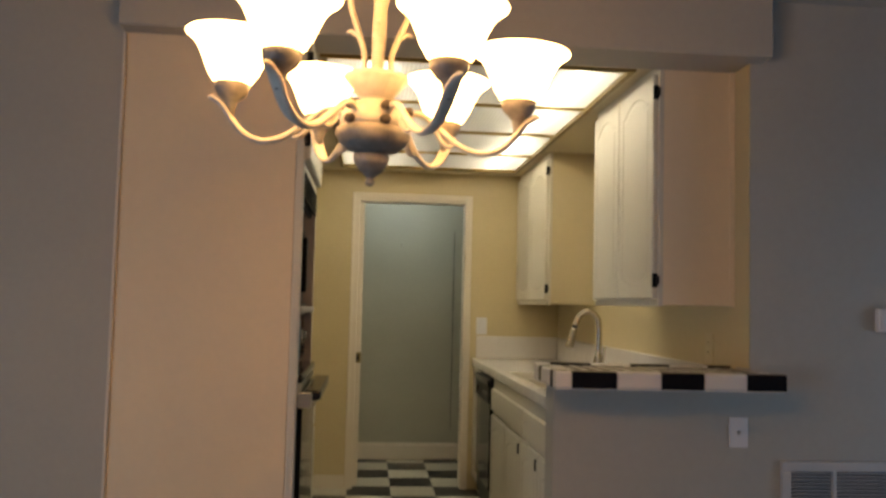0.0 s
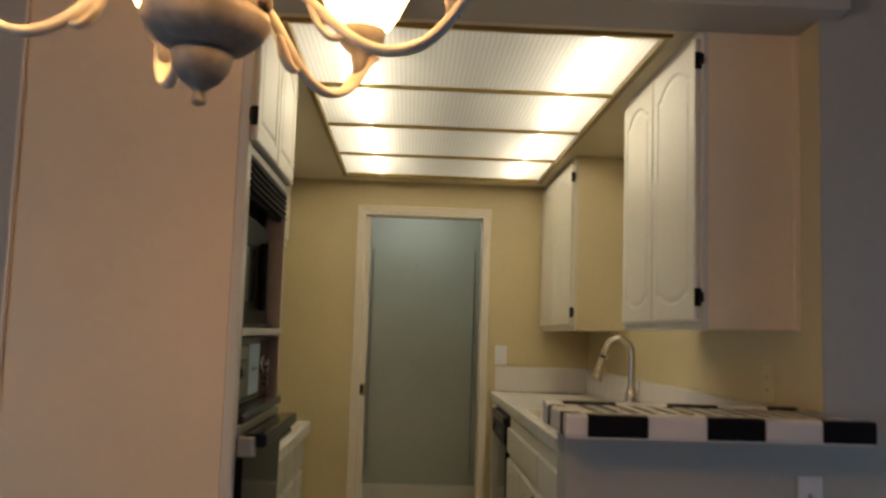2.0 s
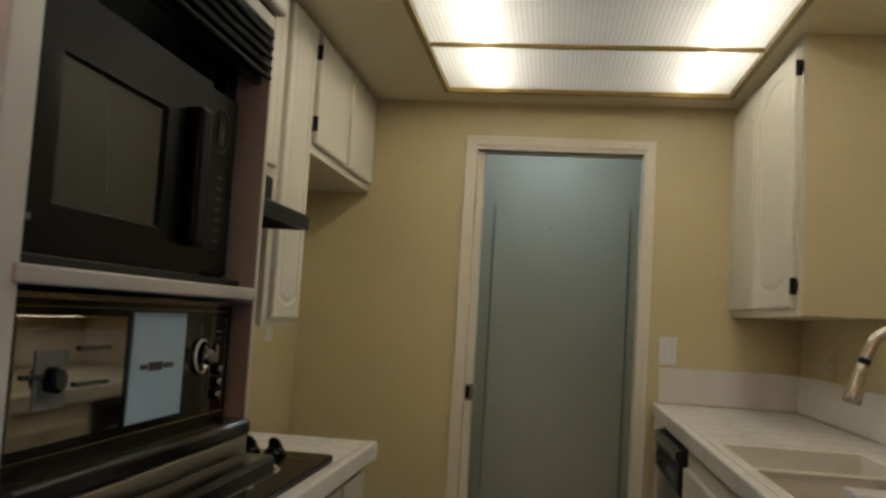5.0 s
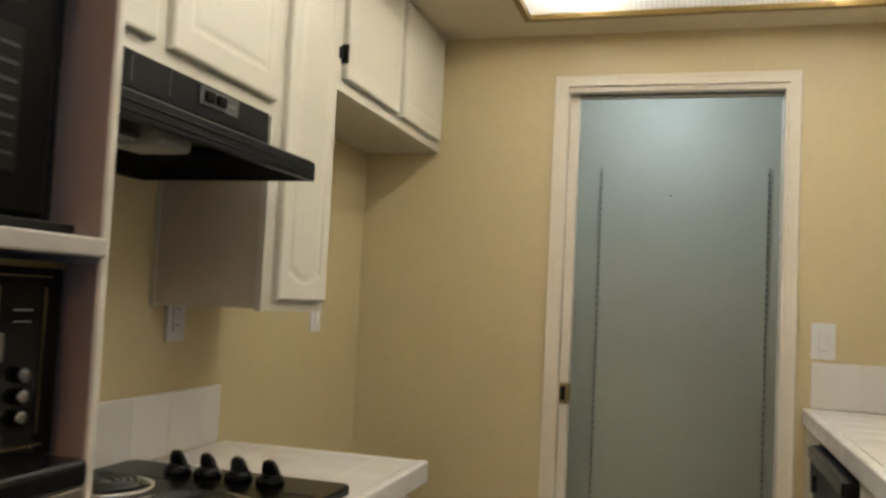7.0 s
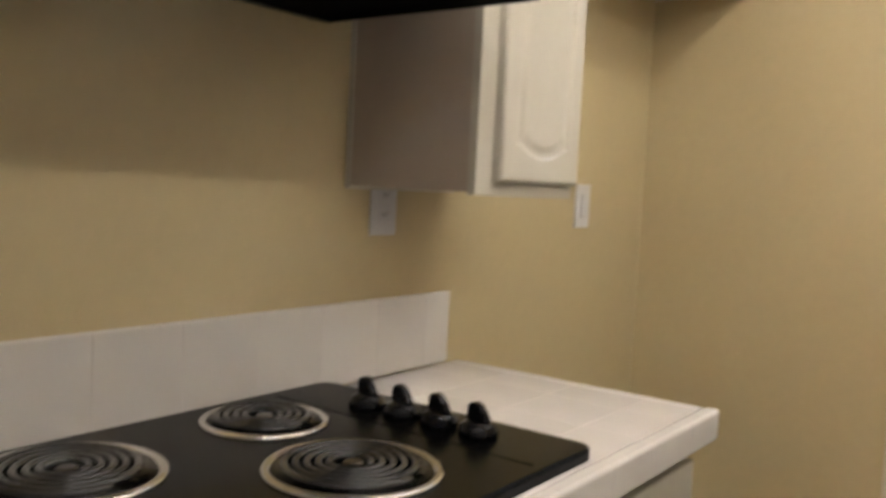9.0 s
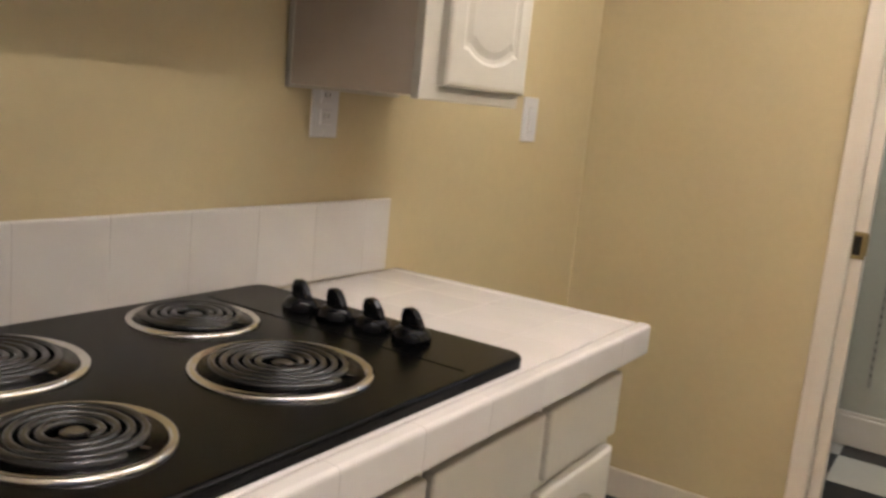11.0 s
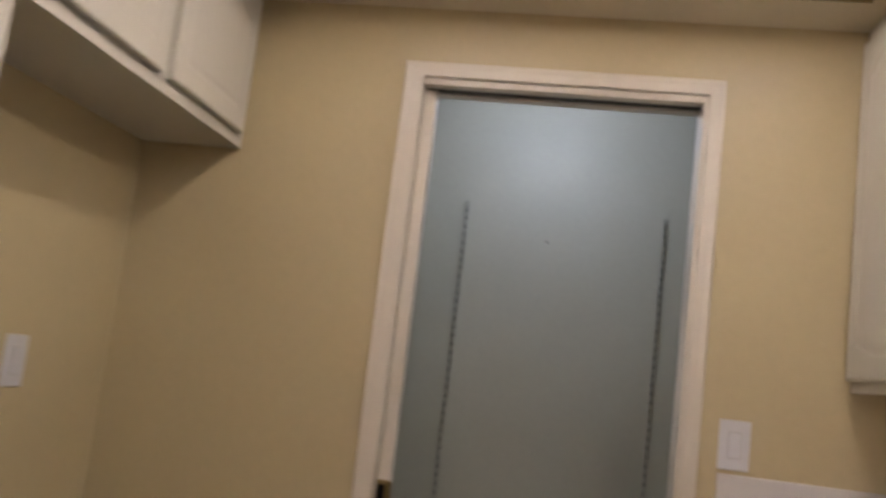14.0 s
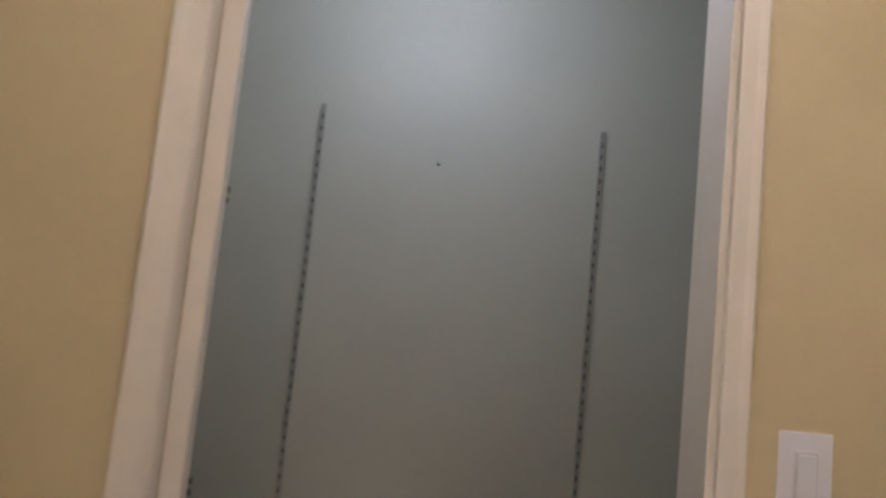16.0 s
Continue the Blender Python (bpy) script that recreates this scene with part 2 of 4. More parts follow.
def strap(points, widths, thick, across, seg=12):
    """A flattened bar along points; across: the way its broad side runs."""
    bm = bmesh.new()
    pts, rings = [Vector(p) for p in points], []
    for i, p in enumerate(pts):
        way = (pts[min(i + 1, len(pts) - 1)] - pts[max(i - 1, 0)]).normalized()
        up = way.cross(across).normalized()
        t = min(thick, widths[i])
        rings.append([bm.verts.new(p + across * (widths[i] * math.cos(2 * math.pi * k / seg)) + up * (t * math.sin(2 * math.pi * k / seg))) for k in range(seg)])
    for a, b in zip(rings, rings[1:]):
        for k in range(seg):
            bm.faces.new((a[k], a[(k + 1) % seg], b[(k + 1) % seg], b[k]))
    bm.faces.new(rings[0][::-1])
    bm.faces.new(rings[-1])
    bmesh.ops.recalc_face_normals(bm, faces=bm.faces)
    return bm


def spread(values, n):
    """n values evenly read off a line of given ones."""
    out = []
    for i in range(n):
        f = i * (len(values) - 1) / (n - 1)
        k = min(int(f), len(values) - 2)
        out.append(values[k] + (values[k + 1] - values[k]) * (f - k))
    return out


def smooth_path(points, steps=6):
    """Rounds a line of points (Catmull-Rom)."""
    p = [Vector(q) for q in points]
    p = [2 * p[0] - p[1], *p, 2 * p[-1] - p[-2]]
    out = []
    for i in range(1, len(p) - 2):
        for k in range(steps):
            t = k / steps
            out.append(0.5 * (2 * p[i] + (p[i + 1] - p[i - 1]) * t + (2 * p[i - 1] - 5 * p[i] + 4 * p[i + 1] - p[i + 2]) * t * t + (3 * p[i] - p[i - 1] - 3 * p[i + 1] + p[i + 2]) * t ** 3))
    out.append(p[-2])
    return out


def door_leaf(width, height, arch_top=0.035, arch_bottom=0.02, border=0.055, thick=0.02, deep=0.0034):
    """A routed cabinet door in its own plane: x across, z up, front at +y; its groove follows a cathedral arch."""
    bm = bmesh.new()
    n = 24

    def curve(u, amp):
        return amp * max(1 - (u / 0.84) ** 2, 0) ** 0.9

    def ring(inset, y, rect=False):
        xs = width / 2 - border - inset
        lo, hi = border + inset, height - border - inset - arch_top
        pts = []
        for k in range(n + 1):
            u = -1 + 2 * k / n
            pts.append((u * xs, lo + arch_bottom - curve(u, arch_bottom)) if not rect else None)
        for k in range(n + 1):
            u = 1 - 2 * k / n
            pts.append((u * xs, hi + curve(u, arch_top)) if not rect else None)
        if rect:
            pts = [((-1 + 2 * k / n) * (width / 2 - rect), rect) for k in range(n + 1)] + [((1 - 2 * k / n) * (width / 2 - rect), height - rect) for k in range(n + 1)]
        return [bm.verts.new((x, y, z)) for x, z in pts]

    rings = [ring(0, 0, 1e-6), ring(0, thick - 0.006, 1e-6), ring(0, thick - 0.0015, 0.003), ring(0, thick, 0.008), ring(-0.004, thick), ring(0.002, thick - deep), ring(0.009, thick - deep - 0.0004), ring(0.022, thick - 0.0005)]
    for a, b in zip(rings, rings[1:]):
        m = len(a)
        for k in range(m):
            bm.faces.new((a[k], a[(k + 1) % m], b[(k + 1) % m], b[k]))
    bm.faces.new(rings[0][::-1])
    bm.faces.new(rings[-1])
    bmesh.ops.recalc_face_normals(bm, faces=bm.faces)
    return bm


def hang_door(parent, side, face, y0, y1, z0, z1, name="door", arch_top=0.035, arch_bottom=0.02, hinge_at=None, border=0.055, deep=0.0034):
    """A door on a cabinet's front that looks along side (+1 or -1) in x, with its dark hinges."""
    bm = door_leaf(y1 - y0, z1 - z0, arch_top, arch_bottom, border, deep=deep)
    m = Matrix.Translation((face, (y0 + y1) / 2, z0)) @ Matrix.Rotation(radians(-90 if side > 0 else 90), 4, "Z")
    bm.transform(m)
    leaf = part(name, bm, WHITE, parent)
    if hinge_at is not None:
        for hz in (z0 + 0.07, z1 - 0.07):
            hb = bmesh.new()
            d = -0.012 if hinge_at <= (y0 + y1) / 2 else 0.012
            add_box(hb, face, face + side * 0.021, hinge_at + d * 0.1, hinge_at + d * 0.65, hz - 0.027, hz + 0.027, bevel=0.002)
            add_box(hb, face, face + side * 0.006, hinge_at, hinge_at + d * 2.2, hz - 0.016, hz + 0.016, bevel=0.001)
            part("hinge", hb, BLACKM, leaf, "black metal hinge")
    return leaf


def wall_plate(parent_name, label, category, centre, axis, w, h, kind="switch", mat=PLASTIC):
    """A switch or outlet plate; axis: the way it looks, (x, y)."""
    c = Vector(centre)
    ob = thing(parent_name, c, label, category)
    ax, ay = axis

    def bit(name, u0, u1, v0, v1, d0, d1, m, bevel, lab=""):
        # u runs along the wall, v up, d away from it
        us, ds = sorted((u0, u1)), sorted((d0, d1))
        if ax:
            b = box(c.x + ax * ds[0], c.x + ax * ds[1], c.y + us[0], c.y + us[1], c.z + v0, c.z + v1, bevel=bevel)
        else:
            b = box(c.x + us[0], c.x + us[1], c.y + ay * ds[0], c.y + ay * ds[1], c.z + v0, c.z + v1, bevel=bevel)
        return part(name, b, m, ob, lab)

    bit("plate", -w / 2, w / 2, -h / 2, h / 2, 0.0, 0.006, mat, 0.0025)
    if kind == "switch":
        bit("frame", -0.018, 0.018, -0.036, 0.036, 0.005, 0.008, mat, 0.001)
        # shade round the rocker is a grey strip, not a real recess
        bit("gap", -0.0158, 0.0158, -0.033, 0.033, 0.0075, 0.0086, GAPG, 0, "grey strip painted as the gap's shade")
        bit("rocker", -0.014, 0.014, -0.031, 0.031, 0.007, 0.012, mat, 0.002)
    elif kind == "outlet":
        for v in (-0.02, 0.02):
            bit("socket", -0.016, 0.016, v - 0.014, v + 0.014, 0.005, 0.0085, mat, 0.001)
            for u in (-0.006, 0.006):
                bit("slot", u - 0.001, u + 0.001, v - 0.002, v + 0.007, 0.0085, 0.0092, INK, 0)
    else:
        bit("jack", -0.006, 0.006, -0.006, 0.006, 0.005, 0.012, STEEL, 0.001, "small coaxial jack")
    for v in (-h / 2 + 0.012, h / 2 - 0.012):
        bit("screw", -0.003, 0.003, v - 0.003, v + 0.003, 0.005, 0.007, mat, 0.001)
    return ob


# ---- structure ----
LW, RW, FW, FRONT = -0.14, 2.11, 6.13, 3.01   # left, right and far kitchen walls; the dining room's end wall
CZ, DZ = 2.25, 2.46                           # kitchen and dining ceilings
solo("floor_dining", box(-2.6, 4.6, -3.0, FRONT - 0.06, -0.06, 0.002), CARPET, "beige carpet of the dining area", "floor", "structure")
solo("wall_left", box(LW - 0.12, LW, FRONT, FW, 0, 2.6), TAN, "tan painted kitchen wall beside the cooktop", "wall", "structure")
solo("wall_right", box(RW, RW + 0.12, FRONT + 0.12, FW, 0, 2.6), TAN, "tan painted kitchen wall above the sink", "wall", "structure")
solo("wall_right_end", box(RW - 0.003, RW - 0.0005, FRONT + 0.004, FRONT + 0.125, 1.1, 2.222), TAN, "tan painted end of the kitchen wall", "wall", "structure")
far = bmesh.new()
add_box(far, LW - 0.12, 0.655, FW, FW + 0.12, 0, 2.6)
add_box(far, 1.436, RW + 0.12, FW, FW + 0.12, 0, 2.6)
add_box(far, 0.655, 1.436, FW, FW + 0.12, 2.05, 2.6)
solo("wall_far", far, TAN, "tan painted wall round the closet doorway", "wall", "structure")
solo("wall_dining_left", box(-2.6, LW - 0.002, FRONT - 0.008, FRONT, 0, DZ), GREY, "grey-beige dining wall beside the oven cabinet", "wall", "structure")
solo("wall_dining_right", box(RW, 4.6, FRONT, FRONT + 0.12, 0, DZ), GREY, "grey-beige dining wall beside the breakfast bar", "wall", "structure")
west = bmesh.new()
add_box(west, -2.72, -2.6, -3.0, -1.5, 0, DZ)
add_box(west, -2.72, -2.6, 0.3, FRONT, 0, DZ)
add_box(west, -2.72, -2.6, -1.5, 0.3, 0, 0.1)
add_box(west, -2.72, -2.6, -1.5, 0.3, 2.1, DZ)
solo("wall_dining_west", west, GREY, "grey-beige dining wall with a window opening", "wall", "structure")
east = bmesh.new()
add_box(east, 4.6, 4.72, -3.0, 0.8, 0, DZ)
add_box(east, 4.6, 4.72, 2.44, FRONT + 0.12, 0, DZ)
add_box(east, 4.6, 4.72, 0.8, 2.44, 0, 0.06)
add_box(east, 4.6, 4.72, 0.8, 2.44, 2.05, DZ)
solo("wall_dining_east", east, GREY, "grey-beige dining wall with a window opening", "wall", "structure")
solo("wall_dining_back", box(-2.72, 4.72, -3.12, -3.0, 0, DZ), GREY, "grey-beige dining wall", "wall", "structure")
solo("soffit_beam", box(LW - 0.002, 2.155, FRONT - 0.09, FRONT + 0.14, 2.222, DZ, bevel=0.006), GREY, "grey-beige painted beam over the kitchen entrance", "beam", "structure")
solo("ceiling_dining", box(-2.72, 4.72, -3.12, FRONT + 0.12, DZ, DZ + 0.1), GREY, "painted dining ceiling", "ceiling", "structure")
ceil = bmesh.new()
LX0, LX1, LY0, LY1 = 0.535, 1.735, 3.27, 5.915
add_box(ceil, LW, LX0, FRONT + 0.14, FW, CZ, CZ + 0.05)
add_box(ceil, LX1, RW, FRONT + 0.14, FW, CZ, CZ + 0.05)
add_box(ceil, LX0, LX1, FRONT + 0.14, LY0, CZ, CZ + 0.05)
add_box(ceil, LX0, LX1, LY1, FW, CZ, CZ + 0.05)
solo("ceiling_kitchen", ceil, CEIL, "painted kitchen ceiling round the light panel", "ceiling", "structure")
pony = solo("wall_pony", box(1.39, RW, FRONT, FRONT + 0.13, 0, 1.03), GREY, "low painted wall under the breakfast bar", "wall", "structure")
# closet
solo("closet_wall_back", box(0.1, 1.95, 7.275, 7.4, 0, 2.5), BLUE, "blue-grey painted closet back wall", "wall", "structure")
solo("closet_wall_left", box(0.2, 0.3, FW + 0.12, 7.275, 0, 2.5), BLUE, "blue-grey painted closet side wall", "wall", "structure")
solo("closet_wall_right", box(1.78, 1.88, FW + 0.12, 7.275, 0, 2.5), BLUE, "blue-grey painted closet side wall", "wall", "structure")
solo("closet_wall_front", box(1.437, 1.88, FW + 0.122, FW + 0.126, 0, 2.4), BLUE, "blue-grey painted closet wall", "wall", "structure")
solo("closet_ceiling", box(0.2, 1.88, FW + 0.12, 7.4, 2.39, 2.45), BLUE, "closet ceiling", "ceiling", "structure")
for nm, b in (("baseboard", box(LW, 0.60, FW - 0.013, FW, 0, 0.095, bevel=0.004)), ("baseboard", box(LW, LW + 0.013, 5.17, FW - 0.013, 0, 0.095, bevel=0.004)),
              ("baseboard", box(0.3, 1.78, 7.258, 7.275, 0, 0.125, bevel=0.006)), ("baseboard", box(0.3, 1.78, 7.264, 7.275, 0.125, 0.14, bevel=0.004))):
    solo(nm, b, TRIM, "white painted baseboard", "baseboard", "structure")

# doorway with casing and pocket door
door1 = thing("door_1", (1.04, FW, 0), "white cased doorway with an open pocket door", "doorway", kind="structure")
inner = ((0.655, 0.0), (0.655, 2.05), (1.424, 2.05), (1.424, 0.0))
outer = ((0.603, 0.0), (0.603, 2.09), (1.464, 2.09), (1.464, 0.0))
moulding = ((0.0, 0.0), (0.0, 0.010), (0.05, 0.0115), (0.58, 0.0122), (0.74, 0.0138), (0.92, 0.0145), (1.0, 0.012), (1.0, 0.0))
for k in range(3):
    # one mitred length of moulding
    cb = bmesh.new()
    ends = []
    for c in (k, k + 1):
        ends.append([cb.verts.new((inner[c][0] + (outer[c][0] - inner[c][0]) * f, FW - d, inner[c][1] + (outer[c][1] - inner[c][1]) * f)) for f, d in moulding])
    for q in range(len(moulding)):
        r = (q + 1) % len(moulding)
        cb.faces.new((ends[0][q], ends[0][r], ends[1][r], ends[1][q]))
    cb.faces.new(ends[0])
    cb.faces.new(ends[1][::-1])
    bmesh.ops.recalc_face_normals(cb, faces=cb.faces)
    part("casing", cb, TRIM, door1)
part("jamb", box(1.412, 1.436, FW, FW + 0.125, 0, 2.05, bevel=0.002), TRIM, door1)
jb = bmesh.new()
add_box(jb, 0.655, 1.412, FW, FW + 0.04, 2.03, 2.05, bevel=0.002)
add_box(jb, 0.655, 1.412, FW + 0.085, FW + 0.125, 2.03, 2.05, bevel=0.002)
part("jamb", jb, TRIM, door1)
jb = bmesh.new()
add_box(jb, 0.6515, 0.6565, FW, FW + 0.04, 0, 2.03, bevel=0.001)
add_box(jb, 0.655, 0.672, FW + 0.085, FW + 0.125, 0, 2.03, bevel=0.002)
part("jamb", jb, TRIM, door1)
part("track", box(0.66, 1.412, FW + 0.045, FW + 0.08, 2.034, 2.05), BLACKM, door1, "dark steel sliding track")
pocket = part("pocket_door", box(0.656, 0.690, FW + 0.045, FW + 0.08, 0.01, 2.03, bevel=0.003), TRIM, door1)
pull = bmesh.new()
add_box(pull, 0.652, 0.6915, FW + 0.0405, FW + 0.046, 0.874, 0.95, bevel=0.002)
part("latch_plate", pull, BRASS, pocket, "aged brass pocket-door pull")
part("latch_recess", box(0.659, 0.679, FW + 0.039, FW + 0.042, 0.886, 0.938, bevel=0.001), BLACKM, pocket, "dark recessed finger pull")
part("latch_edge", box(0.6895, 0.694, FW + 0.05, FW + 0.075, 0.885, 0.945, bevel=0.001), BRASS, pocket)
# window behind the walk
win = thing("window_1", (-2.6, -0.6, 0.1), "tall white framed dining window giving dusk light", "window", kind="structure")
for q in ((-1.5, -1.45, 0.1, 2.1), (0.25, 0.3, 0.1, 2.1), (-1.45, 0.25, 2.05, 2.1), (-1.45, 0.25, 0.1, 0.15), (-0.62, -0.58, 0.15, 2.05)):
    part("window_frame", box(-2.69, -2.63, *q, bevel=0.004), TRIM, win)

win2 = thing("window_2", (4.6, 1.62, 0.06), "tall white framed dining window giving dusk light", "window", kind="structure")
for q in ((0.8, 0.85, 0.06, 2.05), (2.39, 2.44, 0.06, 2.05), (0.85, 2.39, 2.0, 2.05), (0.85, 2.39, 0.06, 0.11), (1.60, 1.64, 0.11, 2.0)):
    part("window_frame", box(4.63, 4.69, *q, bevel=0.004), TRIM, win2)

# ---- kitchen light panel ----
light = thing("ceiling_light", (1.135, 4.59, CZ), "large fluorescent ceiling light with ribbed diffuser panels in a brass frame", "ceiling light")
hb = bmesh.new()
add_box(hb, LX0 - 0.03, LX1 + 0.03, LY0 - 0.03, LY1 + 0.03, 2.40, 2.42)
add_box(hb, LX0 - 0.03, LX0, LY0 - 0.03, LY1 + 0.03, CZ + 0.05, 2.40)
add_box(hb, LX1, LX1 + 0.03, LY0 - 0.03, LY1 + 0.03, CZ + 0.05, 2.40)
add_box(hb, LX0, LX1, LY0 - 0.03, LY0, CZ + 0.05, 2.40)
add_box(hb, LX0, LX1, LY1, LY1 + 0.03, CZ + 0.05, 2.40)
part("housing", hb, HOUSE, light)
fb = 0.02
for b in (box(LX0 - fb, LX0 + 0.004, LY0 - fb, LY1 + fb, CZ - 0.012, CZ + 0.03, bevel=0.003), box(LX1 - 0.004, LX1 + fb, LY0 - fb, LY1 + fb, CZ - 0.012, CZ + 0.03, bevel=0.003),
          box(LX0 + 0.004, LX1 - 0.004, LY0 - fb, LY0 + 0.004, CZ - 0.012, CZ + 0.03, bevel=0.003), box(LX0 + 0.004, LX1 - 0.004, LY1 - 0.004, LY1 + fb, CZ - 0.012, CZ + 0.03, bevel=0.003)):
    part("frame", b, GOLD, light, "brass-coloured frame")
mull = (3.974, 4.629, 5.299)
for my in mull:
    part("crossbar", box(LX0, LX1, my - 0.008, my + 0.008, CZ - 0.008, CZ + 0.012, bevel=0.002), GOLD, light, "thin brass crossbar")
for y0, y1 in zip((LY0, *mull), (*mull, LY1)):
    db = bmesh.new()
    y0, y1, n = y0 + 0.009, y1 - 0.009, 2
    # a slightly sagging sheet
    grid = [[db.verts.new((LX0 + (LX1 - LX0) * i / 12, y0 + (y1 - y0) * j / 6, CZ + 0.006 - 0.004 * math.sin(math.pi * i / 12) * math.sin(math.pi * j / 6))) for j in range(7)] for i in range(13)]
    for i in range(12):
        for j in range(6):
            db.faces.new((grid[i][j], grid[i][j + 1], grid[i + 1][j + 1], grid[i + 1][j]))
    pane = part("diffuser", db, DIFF, light, "ribbed translucent diffuser panel", smooth=True)
    pane.visible_shadow = False
TUBE = glowing("lit_fluorescent_tube", (0.98, 0.915, 0.70), 29.0)
for tx in TUBE_X:
    for ty in TUBE_Y:
        part("tube", tube([(tx, ty - 0.6, 2.302), (tx, ty + 0.6, 2.302)], 0.0125, 8), TUBE, light, "fluorescent tube", smooth=True)

# ---- oven cabinet ----
OX, OY0, OY1 = 0.488, FRONT, 3.789
tall = thing("oven_cabinet", (0.17, 3.4, 0), "tall white cabinet housing a microwave and a wall oven", "cabinet")
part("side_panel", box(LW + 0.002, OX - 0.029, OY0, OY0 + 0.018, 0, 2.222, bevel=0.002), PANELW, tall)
part("side_panel", box(LW + 0.002, OX - 0.02, OY1 - 0.0105, OY1, 0, CZ), WHITE, tall)
part("edge_strip", box(OX - 0.028, OX, OY0 - 0.004, OY0 + 0.055, 0, CZ - 0.028, bevel=0.005, segments=3), WHITE, tall)
part("edge_strip", box(OX - 0.02, OX, OY1 - 0.0125, OY1 + 0.001, 0, CZ, bevel=0.003), WHITE, tall)
part("corner_bead", box(LW - 0.004, LW + 0.005, OY0 - 0.012, OY0 - 0.0005, 0.003, 2.221, bevel=0.002), TRIM, tall)
part("rail", box(OX - 0.02, OX, OY0 + 0.055, OY1 - 0.0128, 1.775, 1.80, bevel=0.002), WHITE, tall)
part("shelf", box(LW + 0.01, OX + 0.006, OY0 + 0.04, OY1 - 0.012, 1.2605, 1.282, bevel=0.003), SHELFP, tall)
part("rail", box(OX - 0.02, OX, OY0 + 0.055, OY1 - 0.0128, 0.12, 0.36, bevel=0.002), WHITE, tall)
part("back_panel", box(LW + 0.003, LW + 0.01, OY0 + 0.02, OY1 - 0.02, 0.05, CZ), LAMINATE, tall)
part("shelf", box(LW + 0.01, OX - 0.022, OY0 + 0.02, OY1 - 0.02, 1.762, 1.775), WHITE, tall)
part("plinth", box(LW + 0.01, OX - 0.06, OY0 + 0.02, OY1 - 0.02, 0.0, 0.1), WHITE, tall)
part("rail", box(OX - 0.02, OX, OY0 + 0.055, OY1 - 0.0128, 2.215, CZ, bevel=0.002), WHITE, tall)
hang_door(tall, 1, OX, OY0 + 0.012, OY0 + 0.398, 1.806, 2.23, hinge_at=OY0 + 0.012, arch_bottom=0.0)
hang_door(tall, 1, OX, OY0 + 0.404, OY1 - 0.006, 1.806, 2.23, hinge_at=OY1 - 0.006, arch_bottom=0.0)
# vent grille of black slats over the microwave
grille = part("vent_frame", box(OX - 0.03, OX - 0.016, OY0 + 0.056, OY1 - 0.022, 1.668, 1.775), BLACKM, tall, "black vent backing")
for k in range(5):
    z = 1.683 + k * 0.0195
    sb = box(-0.012, 0.012, OY0 + 0.06, OY1 - 0.024, -0.0035, 0.0035, bevel=0.0015)
    sb.transform(Matrix.Translation((OX - 0.006, 0, z)) @ Matrix.Rotation(radians(28), 4, "Y"))
    part("slat", sb, BLACKM, tall, "black vent slat")
part("niche_lining", box(LW + 0.012, OX - 0.03, OY0 + 0.0185, OY0 + 0.022, 1.283, 1.762), BLACKM, tall, "dark lining of the microwave niche")
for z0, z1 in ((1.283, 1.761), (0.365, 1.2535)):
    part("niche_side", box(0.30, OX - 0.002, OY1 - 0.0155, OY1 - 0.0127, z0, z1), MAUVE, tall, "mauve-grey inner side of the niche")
part("niche_filler", box(0.40, 0.425, 3.715, OY1 - 0.025, 1.283, 1.762), BLACKM, tall, "black filler beside the microwave")

# ---- microwave on the shelf ----
MX, MY0, MY1, MZ0, MZ1 = 0.448, 3.068, 3.735, 1.296, 1.625
mic = thing("microwave_oven", (0.2, 3.38, 1.282), "black countertop microwave oven set on a cabinet shelf", "microwave")
part("body", box(0.02, MX - 0.03, MY0, MY1, MZ0, MZ1, bevel=0.006), BLACKM, mic)
dy0, dy1 = MY0 + 0.004, MY1 - 0.132
fr = bmesh.new()
ring_out = ((dy0, MZ0 + 0.004), (dy1, MZ0 + 0.004), (dy1, MZ1 - 0.004), (dy0, MZ1 - 0.004))
ring_in = ((dy0 + 0.1, MZ0 + 0.065), (dy1 - 0.155, MZ0 + 0.065), (dy1 - 0.155, MZ1 - 0.085), (dy0 + 0.1, MZ1 - 0.085))
# one moulded frame: back, rounded front and the reveal of the window
loops = []
for pts, x, grow in ((ring_in, MX - 0.03, 0), (ring_out, MX - 0.03, 0), (ring_out, MX - 0.004, 0), (ring_out, MX, -0.004), (ring_in, MX, 0.003), (ring_in, MX - 0.003, 0)):
    cy, cz = (pts[0][0] + pts[1][0]) / 2, (pts[0][1] + pts[2][1]) / 2
    loops.append([fr.verts.new((x, y + math.copysign(grow, y - cy), z + math.copysign(grow, z - cz))) for y, z in pts])
for la, lb in zip(loops, loops[1:] + loops[:1]):
    for k in range(4):
        fr.faces.new((la[k], la[(k + 1) % 4], lb[(k + 1) % 4], lb[k]))
bmesh.ops.recalc_face_normals(fr, faces=fr.faces)
door = part("door", fr, CASEB, mic)
part("window", box(MX - 0.02, MX - 0.006, dy0 + 0.095, dy1 - 0.15, MZ0 + 0.06, MZ1 - 0.08), SMOKED, door, "smoked glass window")
part("handle", box(MX, MX + 0.026, dy1 - 0.085, dy1 - 0.045, MZ0 + 0.045, MZ1 - 0.06, bevel=0.008, segments=3), CASEB, door)
